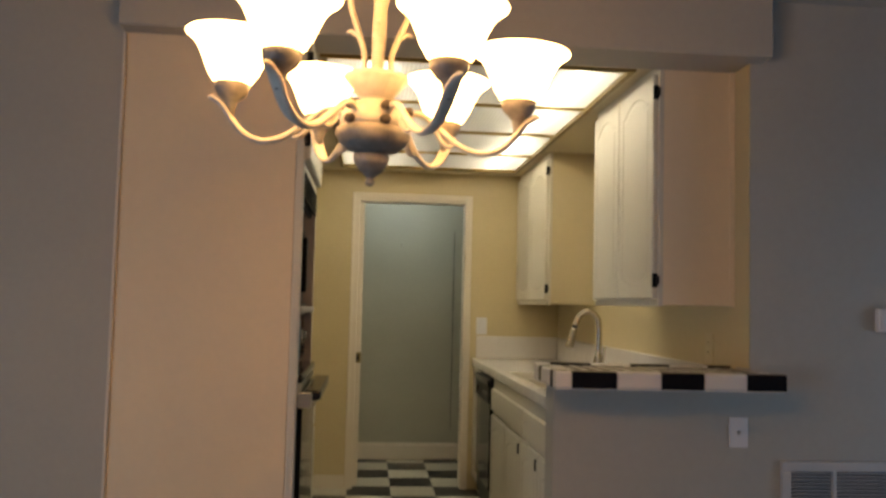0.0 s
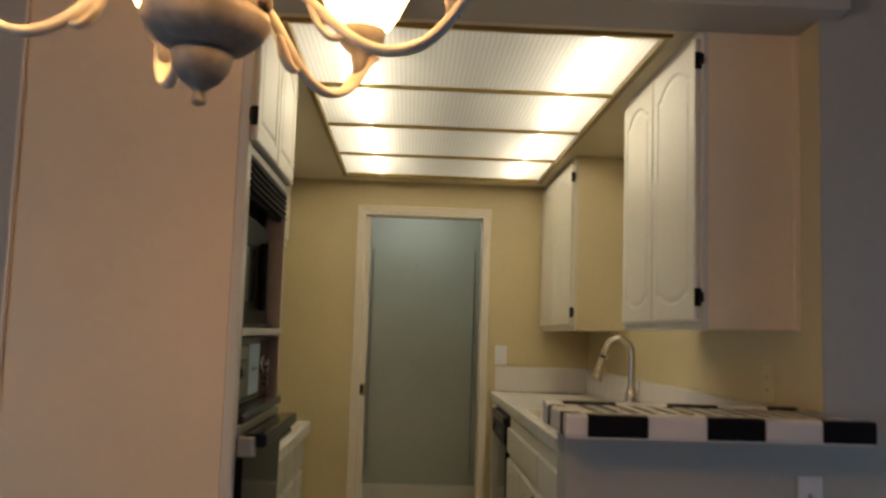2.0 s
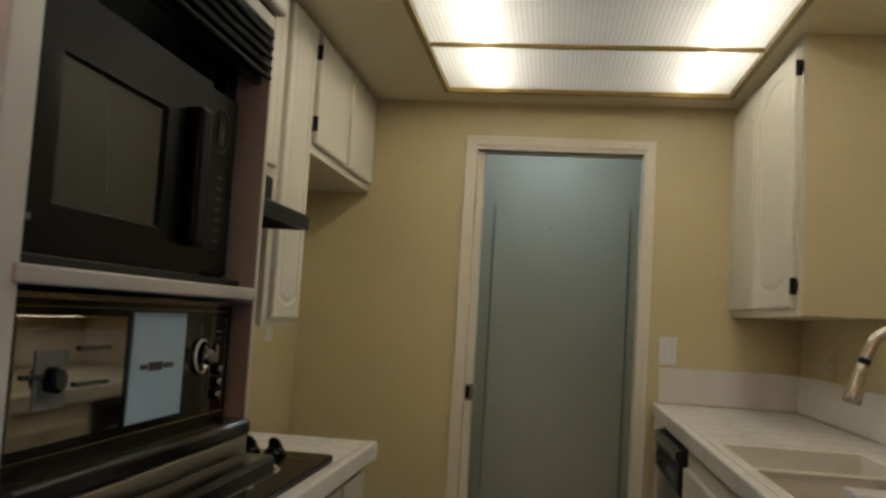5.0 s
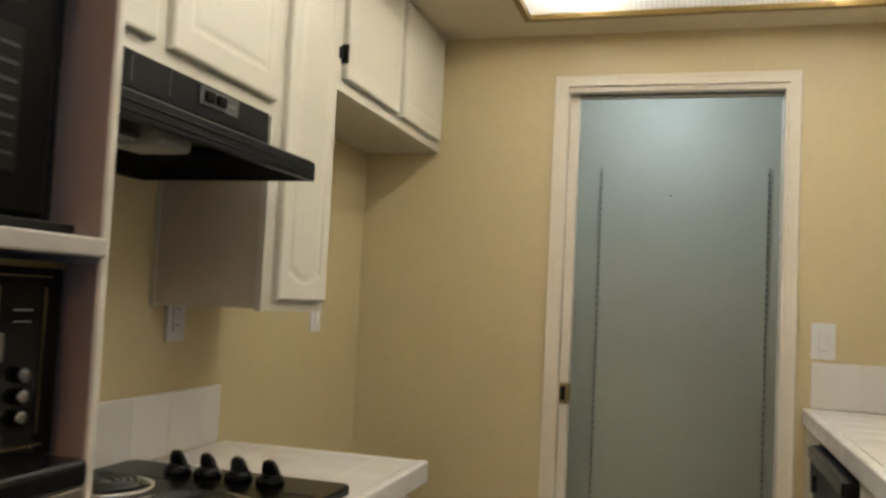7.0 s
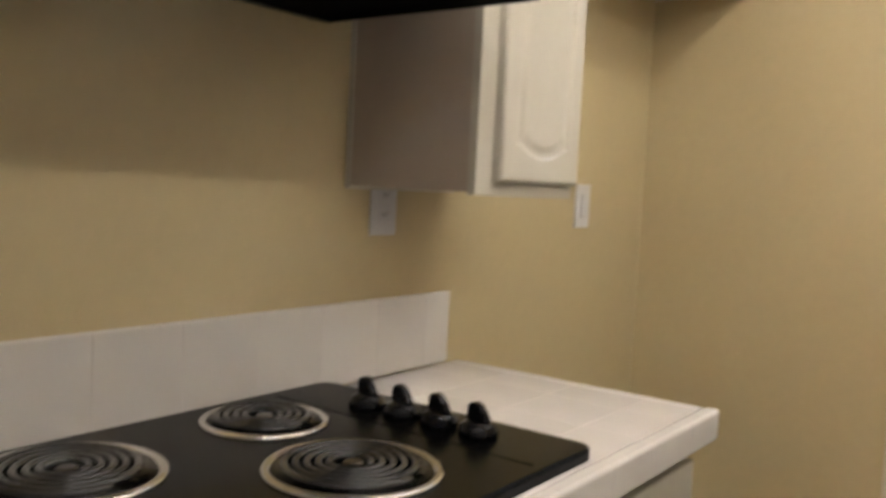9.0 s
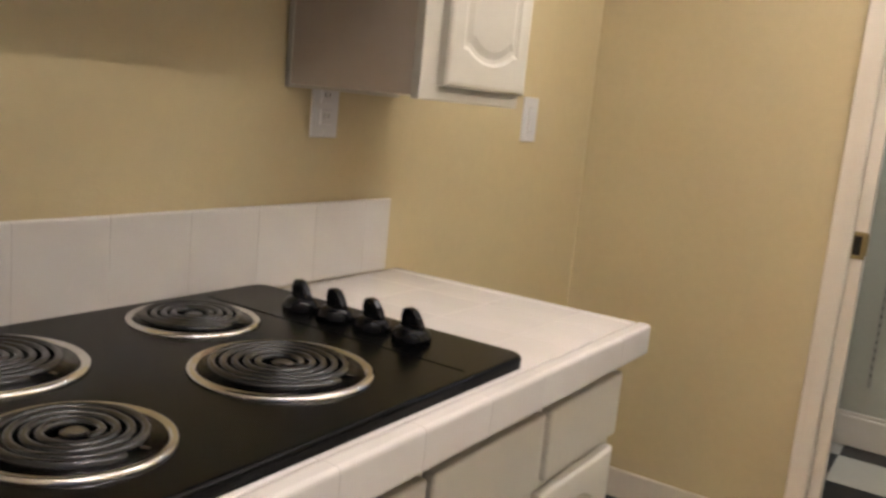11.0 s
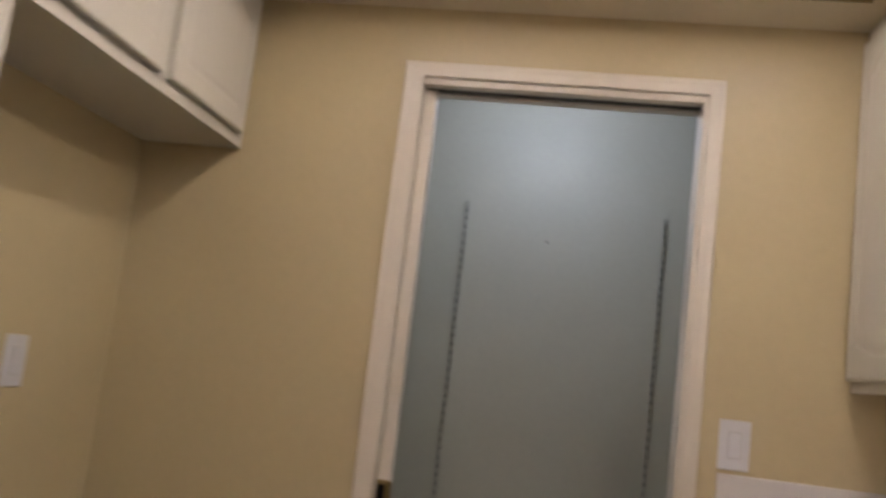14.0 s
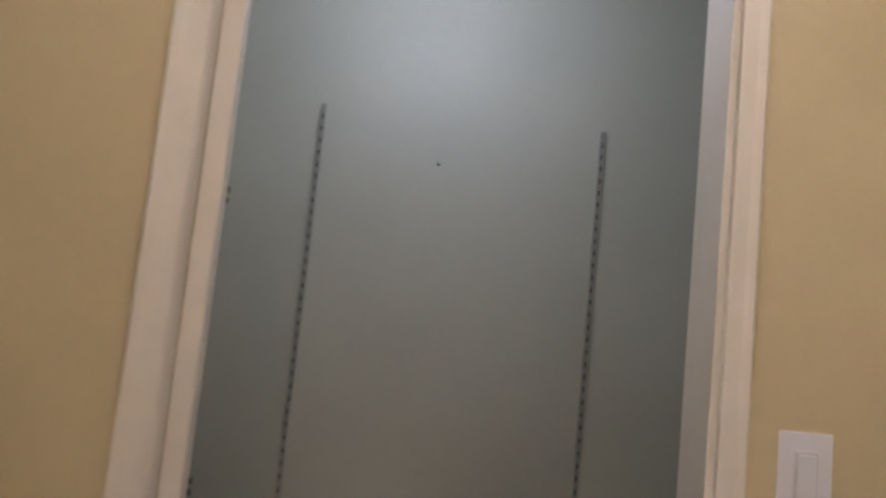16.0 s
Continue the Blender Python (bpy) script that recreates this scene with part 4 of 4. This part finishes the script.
add_box(sb, SX0, SX1, CY0b, SY0, RZ - 0.054, RZ - 0.003)
add_box(sb, SX0, SX1, SY1, FW - 0.002, RZ - 0.054, RZ - 0.003)
part("slab", sb, GROUT, ctop, "pale grout bed")
sink = thing("kitchen_sink", (1.73, 4.4, RZ - 0.2), "white enamel double-bowl sink set in the counter", "sink")
rim = bmesh.new()
w = 0.022
for q in ((SX0 - w, SX0 + 0.006, SY0 - w, SY1 + w), (SX1 - 0.006, SX1 + w, SY0 - w, SY1 + w), (SX0 + 0.006, SX1 - 0.006, SY0 - w, SY0 + 0.006), (SX0 + 0.006, SX1 - 0.006, SY1 - 0.006, SY1 + w), (SX0 + 0.006, SX1 - 0.006, 4.40, 4.43)):
    add_box(rim, *q, RZ - 0.002, RZ + 0.004, bevel=0.002)
part("rim", rim, SINKW, sink)
for y0, y1 in ((SY0, 4.415), (4.415, SY1)):
    bo = bmesh.new()
    add_box(bo, SX0, SX0 + 0.006, y0, y1, RZ - 0.2, RZ)
    add_box(bo, SX1 - 0.006, SX1, y0, y1, RZ - 0.2, RZ)
    add_box(bo, SX0, SX1, y0, y0 + 0.006, RZ - 0.2, RZ)
    add_box(bo, SX0, SX1, y1 - 0.006, y1, RZ - 0.2, RZ)
    add_box(bo, SX0, SX1, y0, y1, RZ - 0.206, RZ - 0.2)
    bowl = part("bowl", bo, SINKW, sink)
    part("drain", lathe([(0.04, 0.001), (0.042, 0.003), (0.03, 0.004), (0.012, 0.002)], Matrix.Translation(((SX0 + SX1) / 2, (y0 + y1) / 2, RZ - 0.2)), 20), CHROME, bowl, "chrome drain")

# ---- faucet ----
FX, FY = 1.995, 4.63
tap = thing("kitchen_faucet", (FX, FY, RZ), "brushed nickel pull-down kitchen faucet", "faucet")
pb = bmesh.new()
add_box(pb, FX - 0.03, FX + 0.03, FY - 0.13, FY + 0.13, RZ, RZ + 0.007, bevel=0.003)
part("deck_plate", pb, NICKEL, tap)
part("base_body", lathe([(0.030, 0.006), (0.028, 0.02), (0.0255, 0.05), (0.028, 0.085), (0.024, 0.11), (0.0165, 0.13)], Matrix.Translation((FX, FY, RZ)), 24), NICKEL, tap, smooth=True)
sp = smooth_path([(FX, FY, RZ + 0.12), (FX, FY, RZ + 0.28), (FX - 0.012, FY + 0.002, RZ + 0.328), (FX - 0.052, FY + 0.008, RZ + 0.358), (FX - 0.098, FY + 0.015, RZ + 0.338), (FX - 0.12, FY + 0.018, RZ + 0.296), (FX - 0.128, FY + 0.02, RZ + 0.272)], 7)
part("spout", tube(sp, 0.0162, 16), NICKEL, tap, smooth=True)
m = Matrix.Translation((FX - 0.128, FY + 0.02, RZ + 0.274)) @ Matrix.Rotation(radians(15), 4, "Y") @ Matrix.Rotation(radians(180), 4, "X")
part("collar", lathe([(0.0178, -0.004), (0.0178, 0.008)], m, 20), BLACKM, tap, "black collar ring")
part("spray_head", lathe([(0.0168, 0.008), (0.017, 0.03), (0.020, 0.07), (0.0245, 0.105), (0.0245, 0.118), (0.018, 0.121)], m, 24), NICKEL, tap, smooth=True)
part("handle_hub", lathe([(0.016, 0), (0.017, 0.02), (0.012, 0.03)], Matrix.Translation((FX + 0.008, FY - 0.018, RZ + 0.065)) @ Matrix.Rotation(radians(70), 4, "X") @ Matrix.Rotation(radians(25), 4, "Y"), 18), NICKEL, tap, smooth=True)
part("lever", tube(smooth_path([(FX + 0.012, FY - 0.042, RZ + 0.075), (FX + 0.016, FY - 0.055, RZ + 0.10), (FX + 0.018, FY - 0.06, RZ + 0.17)]), [0.008] * 6 + [0.0065] * 6 + [0.005], 10), NICKEL, tap, smooth=True)
disp = thing("soap_dispenser", (2.03, 4.42, RZ), "small nickel soap dispenser beside the faucet", "dispenser")
part("post", lathe([(0.018, 0), (0.018, 0.006), (0.011, 0.012), (0.010, 0.05), (0.013, 0.055), (0.012, 0.068)], Matrix.Translation((2.03, 4.42, RZ)), 18), NICKEL, disp, smooth=True)

# ---- breakfast bar ----
QX0, QX1, QY0, QY1, QZ0, QZ1 = 1.355, 2.158, 2.827, 3.215, 1.034, 1.092
bar = thing("breakfast_bar", (1.75, 3.02, 1.031), "breakfast bar top in black and white tiles", "countertop")
part("slab", box(QX0 + 0.006, RW - 0.004, QY0 + 0.006, QY1 - 0.004, QZ0 - 0.003, QZ1 - 0.004), GROUT, bar, "grout bed")
part("slab", box(RW - 0.004, QX1 - 0.006, QY0 + 0.006, FRONT - 0.003, QZ0 - 0.003, QZ1 - 0.004), GROUT, bar)

# ---- wall plates ----
wall_plate("light_switch", "white rocker light switch above the sink counter", "light switch", (1.548, FW, 1.157), (0, -1), 0.076, 0.122, "switch")
wall_plate("wall_outlet", "white outlet plate under the narrow cabinet", "outlet", (LW, 4.877, 1.155), (1, 0), 0.076, 0.118, "outlet")
wall_plate("wall_switch", "white switch plate in the fridge space", "light switch", (LW, 5.72, 1.163), (1, 0), 0.08, 0.12, "switch")
wall_plate("wall_outlet", "ivory outlet plate beside the breakfast bar", "outlet", (RW, 3.375, 1.155), (-1, 0), 0.076, 0.118, "outlet", IVORY)
wall_plate("wall_outlet", "tan outlet plate above the sink counter", "outlet", (RW, 5.70, 1.15), (-1, 0), 0.076, 0.118, "outlet", TAN)
wall_plate("cable_jack", "white cable jack plate under the breakfast bar", "wall plate", (2.066, FRONT, 0.872), (0, -1), 0.069, 0.108, "jack")
thermo = thing("thermostat", (2.64, FRONT, 1.285), "small off-white wall thermostat on the dining wall", "thermostat")
part("case", box(2.582, 2.70, FRONT - 0.034, FRONT, 1.243, 1.328, bevel=0.008, segments=3), PLASTIC, thermo)
part("cover", box(2.592, 2.69, FRONT - 0.039, FRONT - 0.033, 1.251, 1.320, bevel=0.003), PLASTIC, thermo)
part("display", box(2.618, 2.664, FRONT - 0.0405, FRONT - 0.0385, 1.288, 1.308, bevel=0.001), INK, thermo, "small dark display")
vent = thing("return_air_grille", (2.6, FRONT, 0.4), "pale louvered return-air grille low on the dining wall", "vent")
GX0, GX1, GZ0, GZ1 = 2.222, 2.93, 0.30, 0.772
for q in ((GX0, GX1, GZ1 - 0.035, GZ1), (GX0, GX1, GZ0, GZ0 + 0.035), (GX0, GX0 + 0.035, GZ0 + 0.035, GZ1 - 0.035), (GX1 - 0.035, GX1, GZ0 + 0.035, GZ1 - 0.035), (2.412, 2.428, GZ0 + 0.035, GZ1 - 0.035), (2.66, 2.676, GZ0 + 0.035, GZ1 - 0.035)):
    part("frame", box(q[0], q[1], FRONT - 0.016, FRONT, q[2], q[3], bevel=0.003), GRILLEP, vent)
# no duct is cut; a near-black sheet gives the darkness behind the louvers
part("backing", box(GX0 + 0.03, GX1 - 0.03, FRONT - 0.002, FRONT - 0.0005, GZ0 + 0.03, GZ1 - 0.03), INK, vent, "near-black sheet painted as the unlit duct")
louvre = None
for k in range(32):
    z = GZ0 + 0.042 + k * 0.0125
    lb = box(GX0 + 0.036, GX1 - 0.036, -0.0075, 0.0075, -0.001, 0.001)
    lb.transform(Matrix.Translation((0, FRONT - 0.008, z)) @ Matrix.Rotation(radians(-38), 4, "X"))
    part("louver", lb, GRILLEP, vent)

# ---- closet shelf standards and lamp ----
SLOT = mesh_of("slot", box(-0.0022, 0.0022, -0.001, 0.001, -0.0065, 0.0065), INK)
for x, hook in ((0.667, 1), (1.455, -1)):
    st = thing("shelf_standard", (x, 7.27, 0.25), "slotted metal shelf standard screwed to the closet wall", "shelf bracket", "closet shelf standards")
    sbm = bmesh.new()
    add_box(sbm, x - 0.0062, x - 0.0045, 7.266, 7.275, 0.25, 1.935)
    add_box(sbm, x + 0.0045, x + 0.0062, 7.266, 7.275, 0.25, 1.935)
    add_box(sbm, x - 0.0045, x + 0.0045, 7.2715, 7.275, 0.25, 1.935)
    part("channel", sbm, STDSHADE, st)
    for k in range(48):
        z = 0.30 + k * 0.034
        o = new("slot", SLOT)
        o.location, o.parent = (x, 7.2712, z), st
        o.matrix_parent_inverse = Matrix.Translation(-st.location)
nail = solo("wall_nail", lathe([(0.0045, 0), (0.0045, 0.003), (0.003, 0.004)], Matrix.Translation((1.002, 7.275, 1.797)) @ Matrix.Rotation(radians(90), 4, "X"), 12), INK, "dark screw in the closet wall", "screw")
for z in (1.65, 0.865):
    clip = thing("shelf_clip", (0.43, 7.275, z), "small dark metal shelf clip on the closet wall", "shelf bracket", "closet shelf clips")
    for dz in (-0.024, 0.006):
        part("prong", box(0.42, 0.438, 7.255, 7.275, z + dz, z + dz + 0.016, bevel=0.003), INK, clip)
cl = thing("closet_ceiling_lamp", (0.97, 6.72, 2.39), "small white closet ceiling lamp", "ceiling light")
part("rim", lathe([(0.09, 0), (0.095, -0.01), (0.09, -0.03), (0.084, -0.032)], Matrix.Translation((0.97, 6.72, 2.39)), 28), PLASTIC, cl)
globe = part("bulb", lathe([(0.014, 0.062), (0.016, 0.045), (0.028, 0.02), (0.032, 0.0), (0.027, -0.018), (0.014, -0.029), (0.002, -0.032)], Matrix.Translation((0.97, 6.72, 2.25)), 20), LENS, cl, "lit bare bulb", smooth=True)
globe.visible_shadow = False

# ---- chandelier ----
HX, HYc, HZ = 0.72, 1.53, 1.512
ch = thing("chandelier", (HX, HYc, DZ), "antiqued cream six-arm chandelier with lit frosted bell shades", "chandelier")
m0 = Matrix.Translation((HX, HYc, HZ)) @ Matrix.Rotation(radians(2.1), 4, "Y") @ Matrix.Diagonal((1, 1, 0.9, 1))
part("finial", lathe([(0.0, 0), (0.007, 0.003), (0.009, 0.009), (0.006, 0.016), (0.010, 0.022), (0.020, 0.03), (0.030, 0.045), (0.033, 0.06), (0.030, 0.066)], m0, 24), UMBER, ch, "umber turned finial", smooth=True)
part("bowl", lathe([(0.030, 0.066), (0.046, 0.072), (0.060, 0.086), (0.068, 0.102), (0.066, 0.112), (0.060, 0.116)], m0, 32), UMBER, ch, "umber antiqued bowl", smooth=True)
part("hub", lathe([(0.060, 0.116), (0.060, 0.135), (0.054, 0.152), (0.040, 0.166), (0.024, 0.172), (0.024, 0.178), (0.036, 0.186), (0.048, 0.203), (0.054, 0.216), (0.050, 0.222), (0.03, 0.224), (0.016, 0.23)], m0, 32), CREAM, ch, smooth=True)
part("fluted_cup", lathe([(0.030, 0.178), (0.044, 0.196), (0.0565, 0.214), (0.058, 0.222), (0.054, 0.2235)], m0, 48, 16, 0.03), CREAM, ch, smooth=True)
part("stem", lathe([(0.012, 0.22), (0.011, 0.36), (0.014, 0.38), (0.02, 0.40), (0.012, 0.42), (0.009, 0.44), (0.009, (DZ - HZ) / 0.9 - 0.03)], m0, 16), CREAM, ch, smooth=True)
part("canopy", lathe([(0.012, (DZ - HZ) / 0.9 - 0.05), (0.03, (DZ - HZ) / 0.9 - 0.04), (0.06, (DZ - HZ) / 0.9 - 0.015), (0.064, (DZ - HZ) / 0.9)], m0, 28), CREAM, ch, smooth=True)
for k in range(6):
    a = radians(-4.5 + 60 * k)
    m = m0 @ Matrix.Rotation(a, 4, "Z")
    tangent = (m.to_3x3() @ Vector((0, 1, 0))).normalized()

    def at(r, z):
        return m @ Vector((r, 0, z))

    path = smooth_path([at(0.05, 0.136), at(0.068, 0.150), at(0.09, 0.148), at(0.122, 0.120), at(0.158, 0.090), at(0.194, 0.078), at(0.228, 0.088), at(0.252, 0.113), at(0.270, 0.142), at(0.288, 0.158), at(0.300, 0.160)], 5)
    n = len(path)
    arm = part("arm", strap(path, spread((0.0065, 0.0065, 0.0068, 0.0068, 0.0075, 0.009, 0.011, 0.0125, 0.0125, 0.009, 0.002), n), 0.0058, tangent), CREAM, ch, smooth=True)
    nub = smooth_path([at(0.108, 0.130), at(0.120, 0.104), at(0.134, 0.090), at(0.146, 0.092)], 4)
    part("leaf_nub", strap(nub, spread((0.004, 0.009, 0.008, 0.002), len(nub)), 0.004, tangent), CREAM, arm, smooth=True)
    for zz in (0.124, 0.152):
        part("rosette", lathe([(0.009, -0.004), (0.0105, 0.004), (0.009, 0.009), (0.004, 0.011)], m @ Matrix.Rotation(radians(-7), 4, "Z") @ Matrix.Translation((0.060, 0, zz)) @ Matrix.Rotation(radians(90), 4, "Y"), 14), SOCKET, ch, "dark umber rosette")
    ms = m @ Matrix.Translation((0.259, 0, 0.142))
    holder = part("shade_holder", lathe([(0.007, -0.02), (0.009, -0.004), (0.011, 0.004), (0.012, 0.010), (0.024, 0.022), (0.030, 0.032), (0.032, 0.048), (0.028, 0.050)], ms, 24), UMBER, arm, "umber shade holder", smooth=True)
    part("shade", lathe([(0.029, 0.046), (0.037, 0.056), (0.047, 0.074), (0.055, 0.096), (0.064, 0.118), (0.075, 0.134), (0.088, 0.145), (0.085, 0.1455), (0.072, 0.133), (0.061, 0.117), (0.052, 0.096), (0.044, 0.075), (0.034, 0.06), (0.02, 0.053)], ms, 32), SHADE, arm, "lit frosted glass bell shade", smooth=True)
for k in range(4):
    m = m0 @ Matrix.Rotation(radians(-4.5 + 90 * k), 4, "Z")
    tangent = (m.to_3x3() @ Vector((0, 1, 0))).normalized()
    up = smooth_path([m @ Vector((r, 0, z)) for r, z in ((0.032, 0.222), (0.026, 0.232), (0.024, 0.262), (0.032, 0.295), (0.046, 0.335), (0.056, 0.372), (0.055, 0.395))], 4)
    frond = part("top_leaf", strap(up, spread((0.006, 0.008, 0.009, 0.010, 0.009, 0.007, 0.003), len(up)), 0.0055, tangent), CREAM, ch, smooth=True)
    barb = smooth_path([m @ Vector((r, 0, z)) for r, z in ((0.036, 0.300), (0.050, 0.312), (0.060, 0.308))], 4)
    part("barb", strap(barb, spread((0.006, 0.006, 0.001), len(barb)), 0.004, tangent), CREAM, frond, smooth=True)

# ---- small pieces: counter, bar, backsplash and floor tiles ----
for x0, x1 in tile_run(LW + 0.012, KX - 0.03, P):
    for y0, y1 in tile_run(OY1 + 0.003, KY1 - 0.03, P):
        if CX0 + 0.01 < x0 and x1 < CX1 - 0.01 and CY0 + 0.01 < y0 and y1 < CY1 - 0.01:
            continue
        tile(x0, x1, y0, y1, KZ - 0.004, KZ, counter, TILE, bevel=0.0005)
for y0, y1 in tile_run(OY1 + 0.003, KY1, P):
    tile(KX - 0.03, KX, y0, y1, KZ - 0.058, KZ + 0.001, counter, TILE, "edge_tile", 0.007)
for x0, x1 in tile_run(LW + 0.012, KX - 0.031, P):
    tile(x0, x1, KY1 - 0.029, KY1, KZ - 0.058, KZ + 0.001, counter, TILE, "edge_tile", 0.007)
splash1 = thing("backsplash", (LW, 4.45, KZ), "row of white glazed tiles behind the cooktop", "backsplash")
part("grout_bed", box(LW + 0.0005, LW + 0.0095, OY1 + 0.003, 5.103, KZ + 0.002, KZ + 0.158), GROUT, splash1)
for y0, y1 in tile_run(OY1 + 0.003, 5.105, P):
    tile(LW + 0.001, LW + 0.011, y0, y1, KZ + 0.001, KZ + 0.16, splash1, TILE, "edge_tile", 0.0045)
for x0, x1 in tile_run(C0 + 0.03, RW - 0.015, P):
    for y0, y1 in tile_run(CY0b, FW - 0.014, P):
        if x1 > SX0 - 0.02 and x0 < SX1 + 0.02 and y1 > SY0 - 0.02 and y0 < SY1 + 0.02:
            lo, hi = (y0, min(y1, SY0 - 0.001)), (max(y0, SY1 + 0.001), y1)
            for a0, a1 in (lo, hi):
                if a1 - a0 > 0.02:
                    tile(x0, x1, a0, a1, RZ - 0.004, RZ, ctop, TILE, bevel=0.0005)
            if x1 > SX1 + 0.02:
                tile(SX1 + 0.001, x1, max(y0, SY0), min(y1, SY1), RZ - 0.004, RZ, ctop, TILE, bevel=0.0005)
        else:
            tile(x0, x1, y0, y1, RZ - 0.004, RZ, ctop, TILE, bevel=0.0005)
for y0, y1 in tile_run(CY0b, FW - 0.004, P):
    tile(C0, C0 + 0.029, y0, y1, RZ - 0.056, RZ + 0.001, ctop, TILE, "edge_tile", 0.007)
splash2 = thing("backsplash", (RW, 4.6, RZ), "row of white glazed tiles above the sink counter", "backsplash")
part("grout_bed", box(RW - 0.0115, RW - 0.0015, CY0b, FW - 0.013, RZ + 0.002, RZ + 0.156), GROUT, splash2)
part("grout_bed", box(1.513, RW - 0.016, FW - 0.0105, FW - 0.0005, RZ + 0.002, RZ + 0.156), GROUT, splash2)
for y0, y1 in tile_run(CY0b, FW - 0.012, P):
    tile(RW - 0.013, RW - 0.002, y0, y1, RZ + 0.001, RZ + 0.158, splash2, TILE, "edge_tile", 0.0045)
for x0, x1 in tile_run(1.512, RW - 0.014, P):
    tile(x0, x1, FW - 0.012, FW - 0.001, RZ + 0.001, RZ + 0.158, splash2, TILE, "edge_tile", 0.0045)
# bar: rounded edge tiles in turn, then a field of small tiles with black dots
xs = [QX0, 1.410, 1.5655, 1.717, 1.868, 2.0165, QX1]
for k, (x0, x1) in enumerate(zip(xs, xs[1:])):
    tile(x0 + 0.0015, x1 - 0.0015, QY0, QY0 + 0.05, QZ0, QZ1, bar, TILEB if k % 2 else TILE, "edge_tile", 0.009)
    if x0 < RW - 0.02:
        tile(x0 + 0.0015, min(x1, RW - 0.002) - 0.0015, QY1 - 0.05, QY1, QZ0, QZ1 + 0.006, bar, TILEB if k % 2 else TILE, "edge_tile", 0.009)
side_edges = ((QY0 + 0.051, QY0 + 0.088, TILEB), (QY0 + 0.09, QY0 + 0.236, TILE), (QY0 + 0.238, QY0 + 0.288, TILEB), (QY0 + 0.29, QY1 - 0.051, TILE))
for y0, y1, mt in side_edges:
    tile(QX0, QX0 + 0.05, y0, y1, QZ0, QZ1, bar, mt, "edge_tile", 0.008)
D = 0.0505
ix = tile_run(QX0 + 0.051, RW - 0.003, D)
iy = tile_run(QY0 + 0.051, QY1 - 0.051, D)
for x0, x1 in ix:
    for y0, y1 in iy:
        tile(x0, x1, y0, y1, QZ1 - 0.005, QZ1 - 0.001, bar, TILE, "mosaic_tile", 0.0008)
dot_bm = box(-0.0105, 0.0105, -0.0105, 0.0105, -0.001, 0.001)
dot_bm.transform(Matrix.Rotation(radians(45), 4, "Z"))
dot_me = mesh_of("mosaic_dot", dot_bm, TILEB)
for x0, x1 in ix:
    for y0, y1 in iy:
        if x0 > QX0 + 0.06 and y0 > QY0 + 0.06:
            lay(dot_me, x0 - 0.001, y0 - 0.001, QZ1 - 0.0007, bar, "mosaic_dot")
# floor
floor = solo("floor_kitchen", box(LW - 0.12, RW + 0.12, FRONT - 0.06, 7.4, -0.06, -0.003), GROUT, "black and white checkerboard tile floor", "floor", "structure")
T = 0.305
gx0, gy0 = 0.926 - 4 * T, 5.30 - 8 * T
for i in range(10):
    for j in range(16):
        x0, y0 = gx0 + i * T, gy0 + j * T
        x1, y1 = min(x0 + T, RW), min(y0 + T, 7.27)
        x0, y0 = max(x0, LW), max(y0, FRONT - 0.06)
        if x1 - x0 < 0.02 or y1 - y0 < 0.02:
            continue
        tile(x0 + 0.0008, x1 - 0.0008, y0 + 0.0008, y1 - 0.0008, -0.004, 0.0, floor, FLOORB if (i + j) % 2 else FLOORW, "floor_tile", 0.0006)
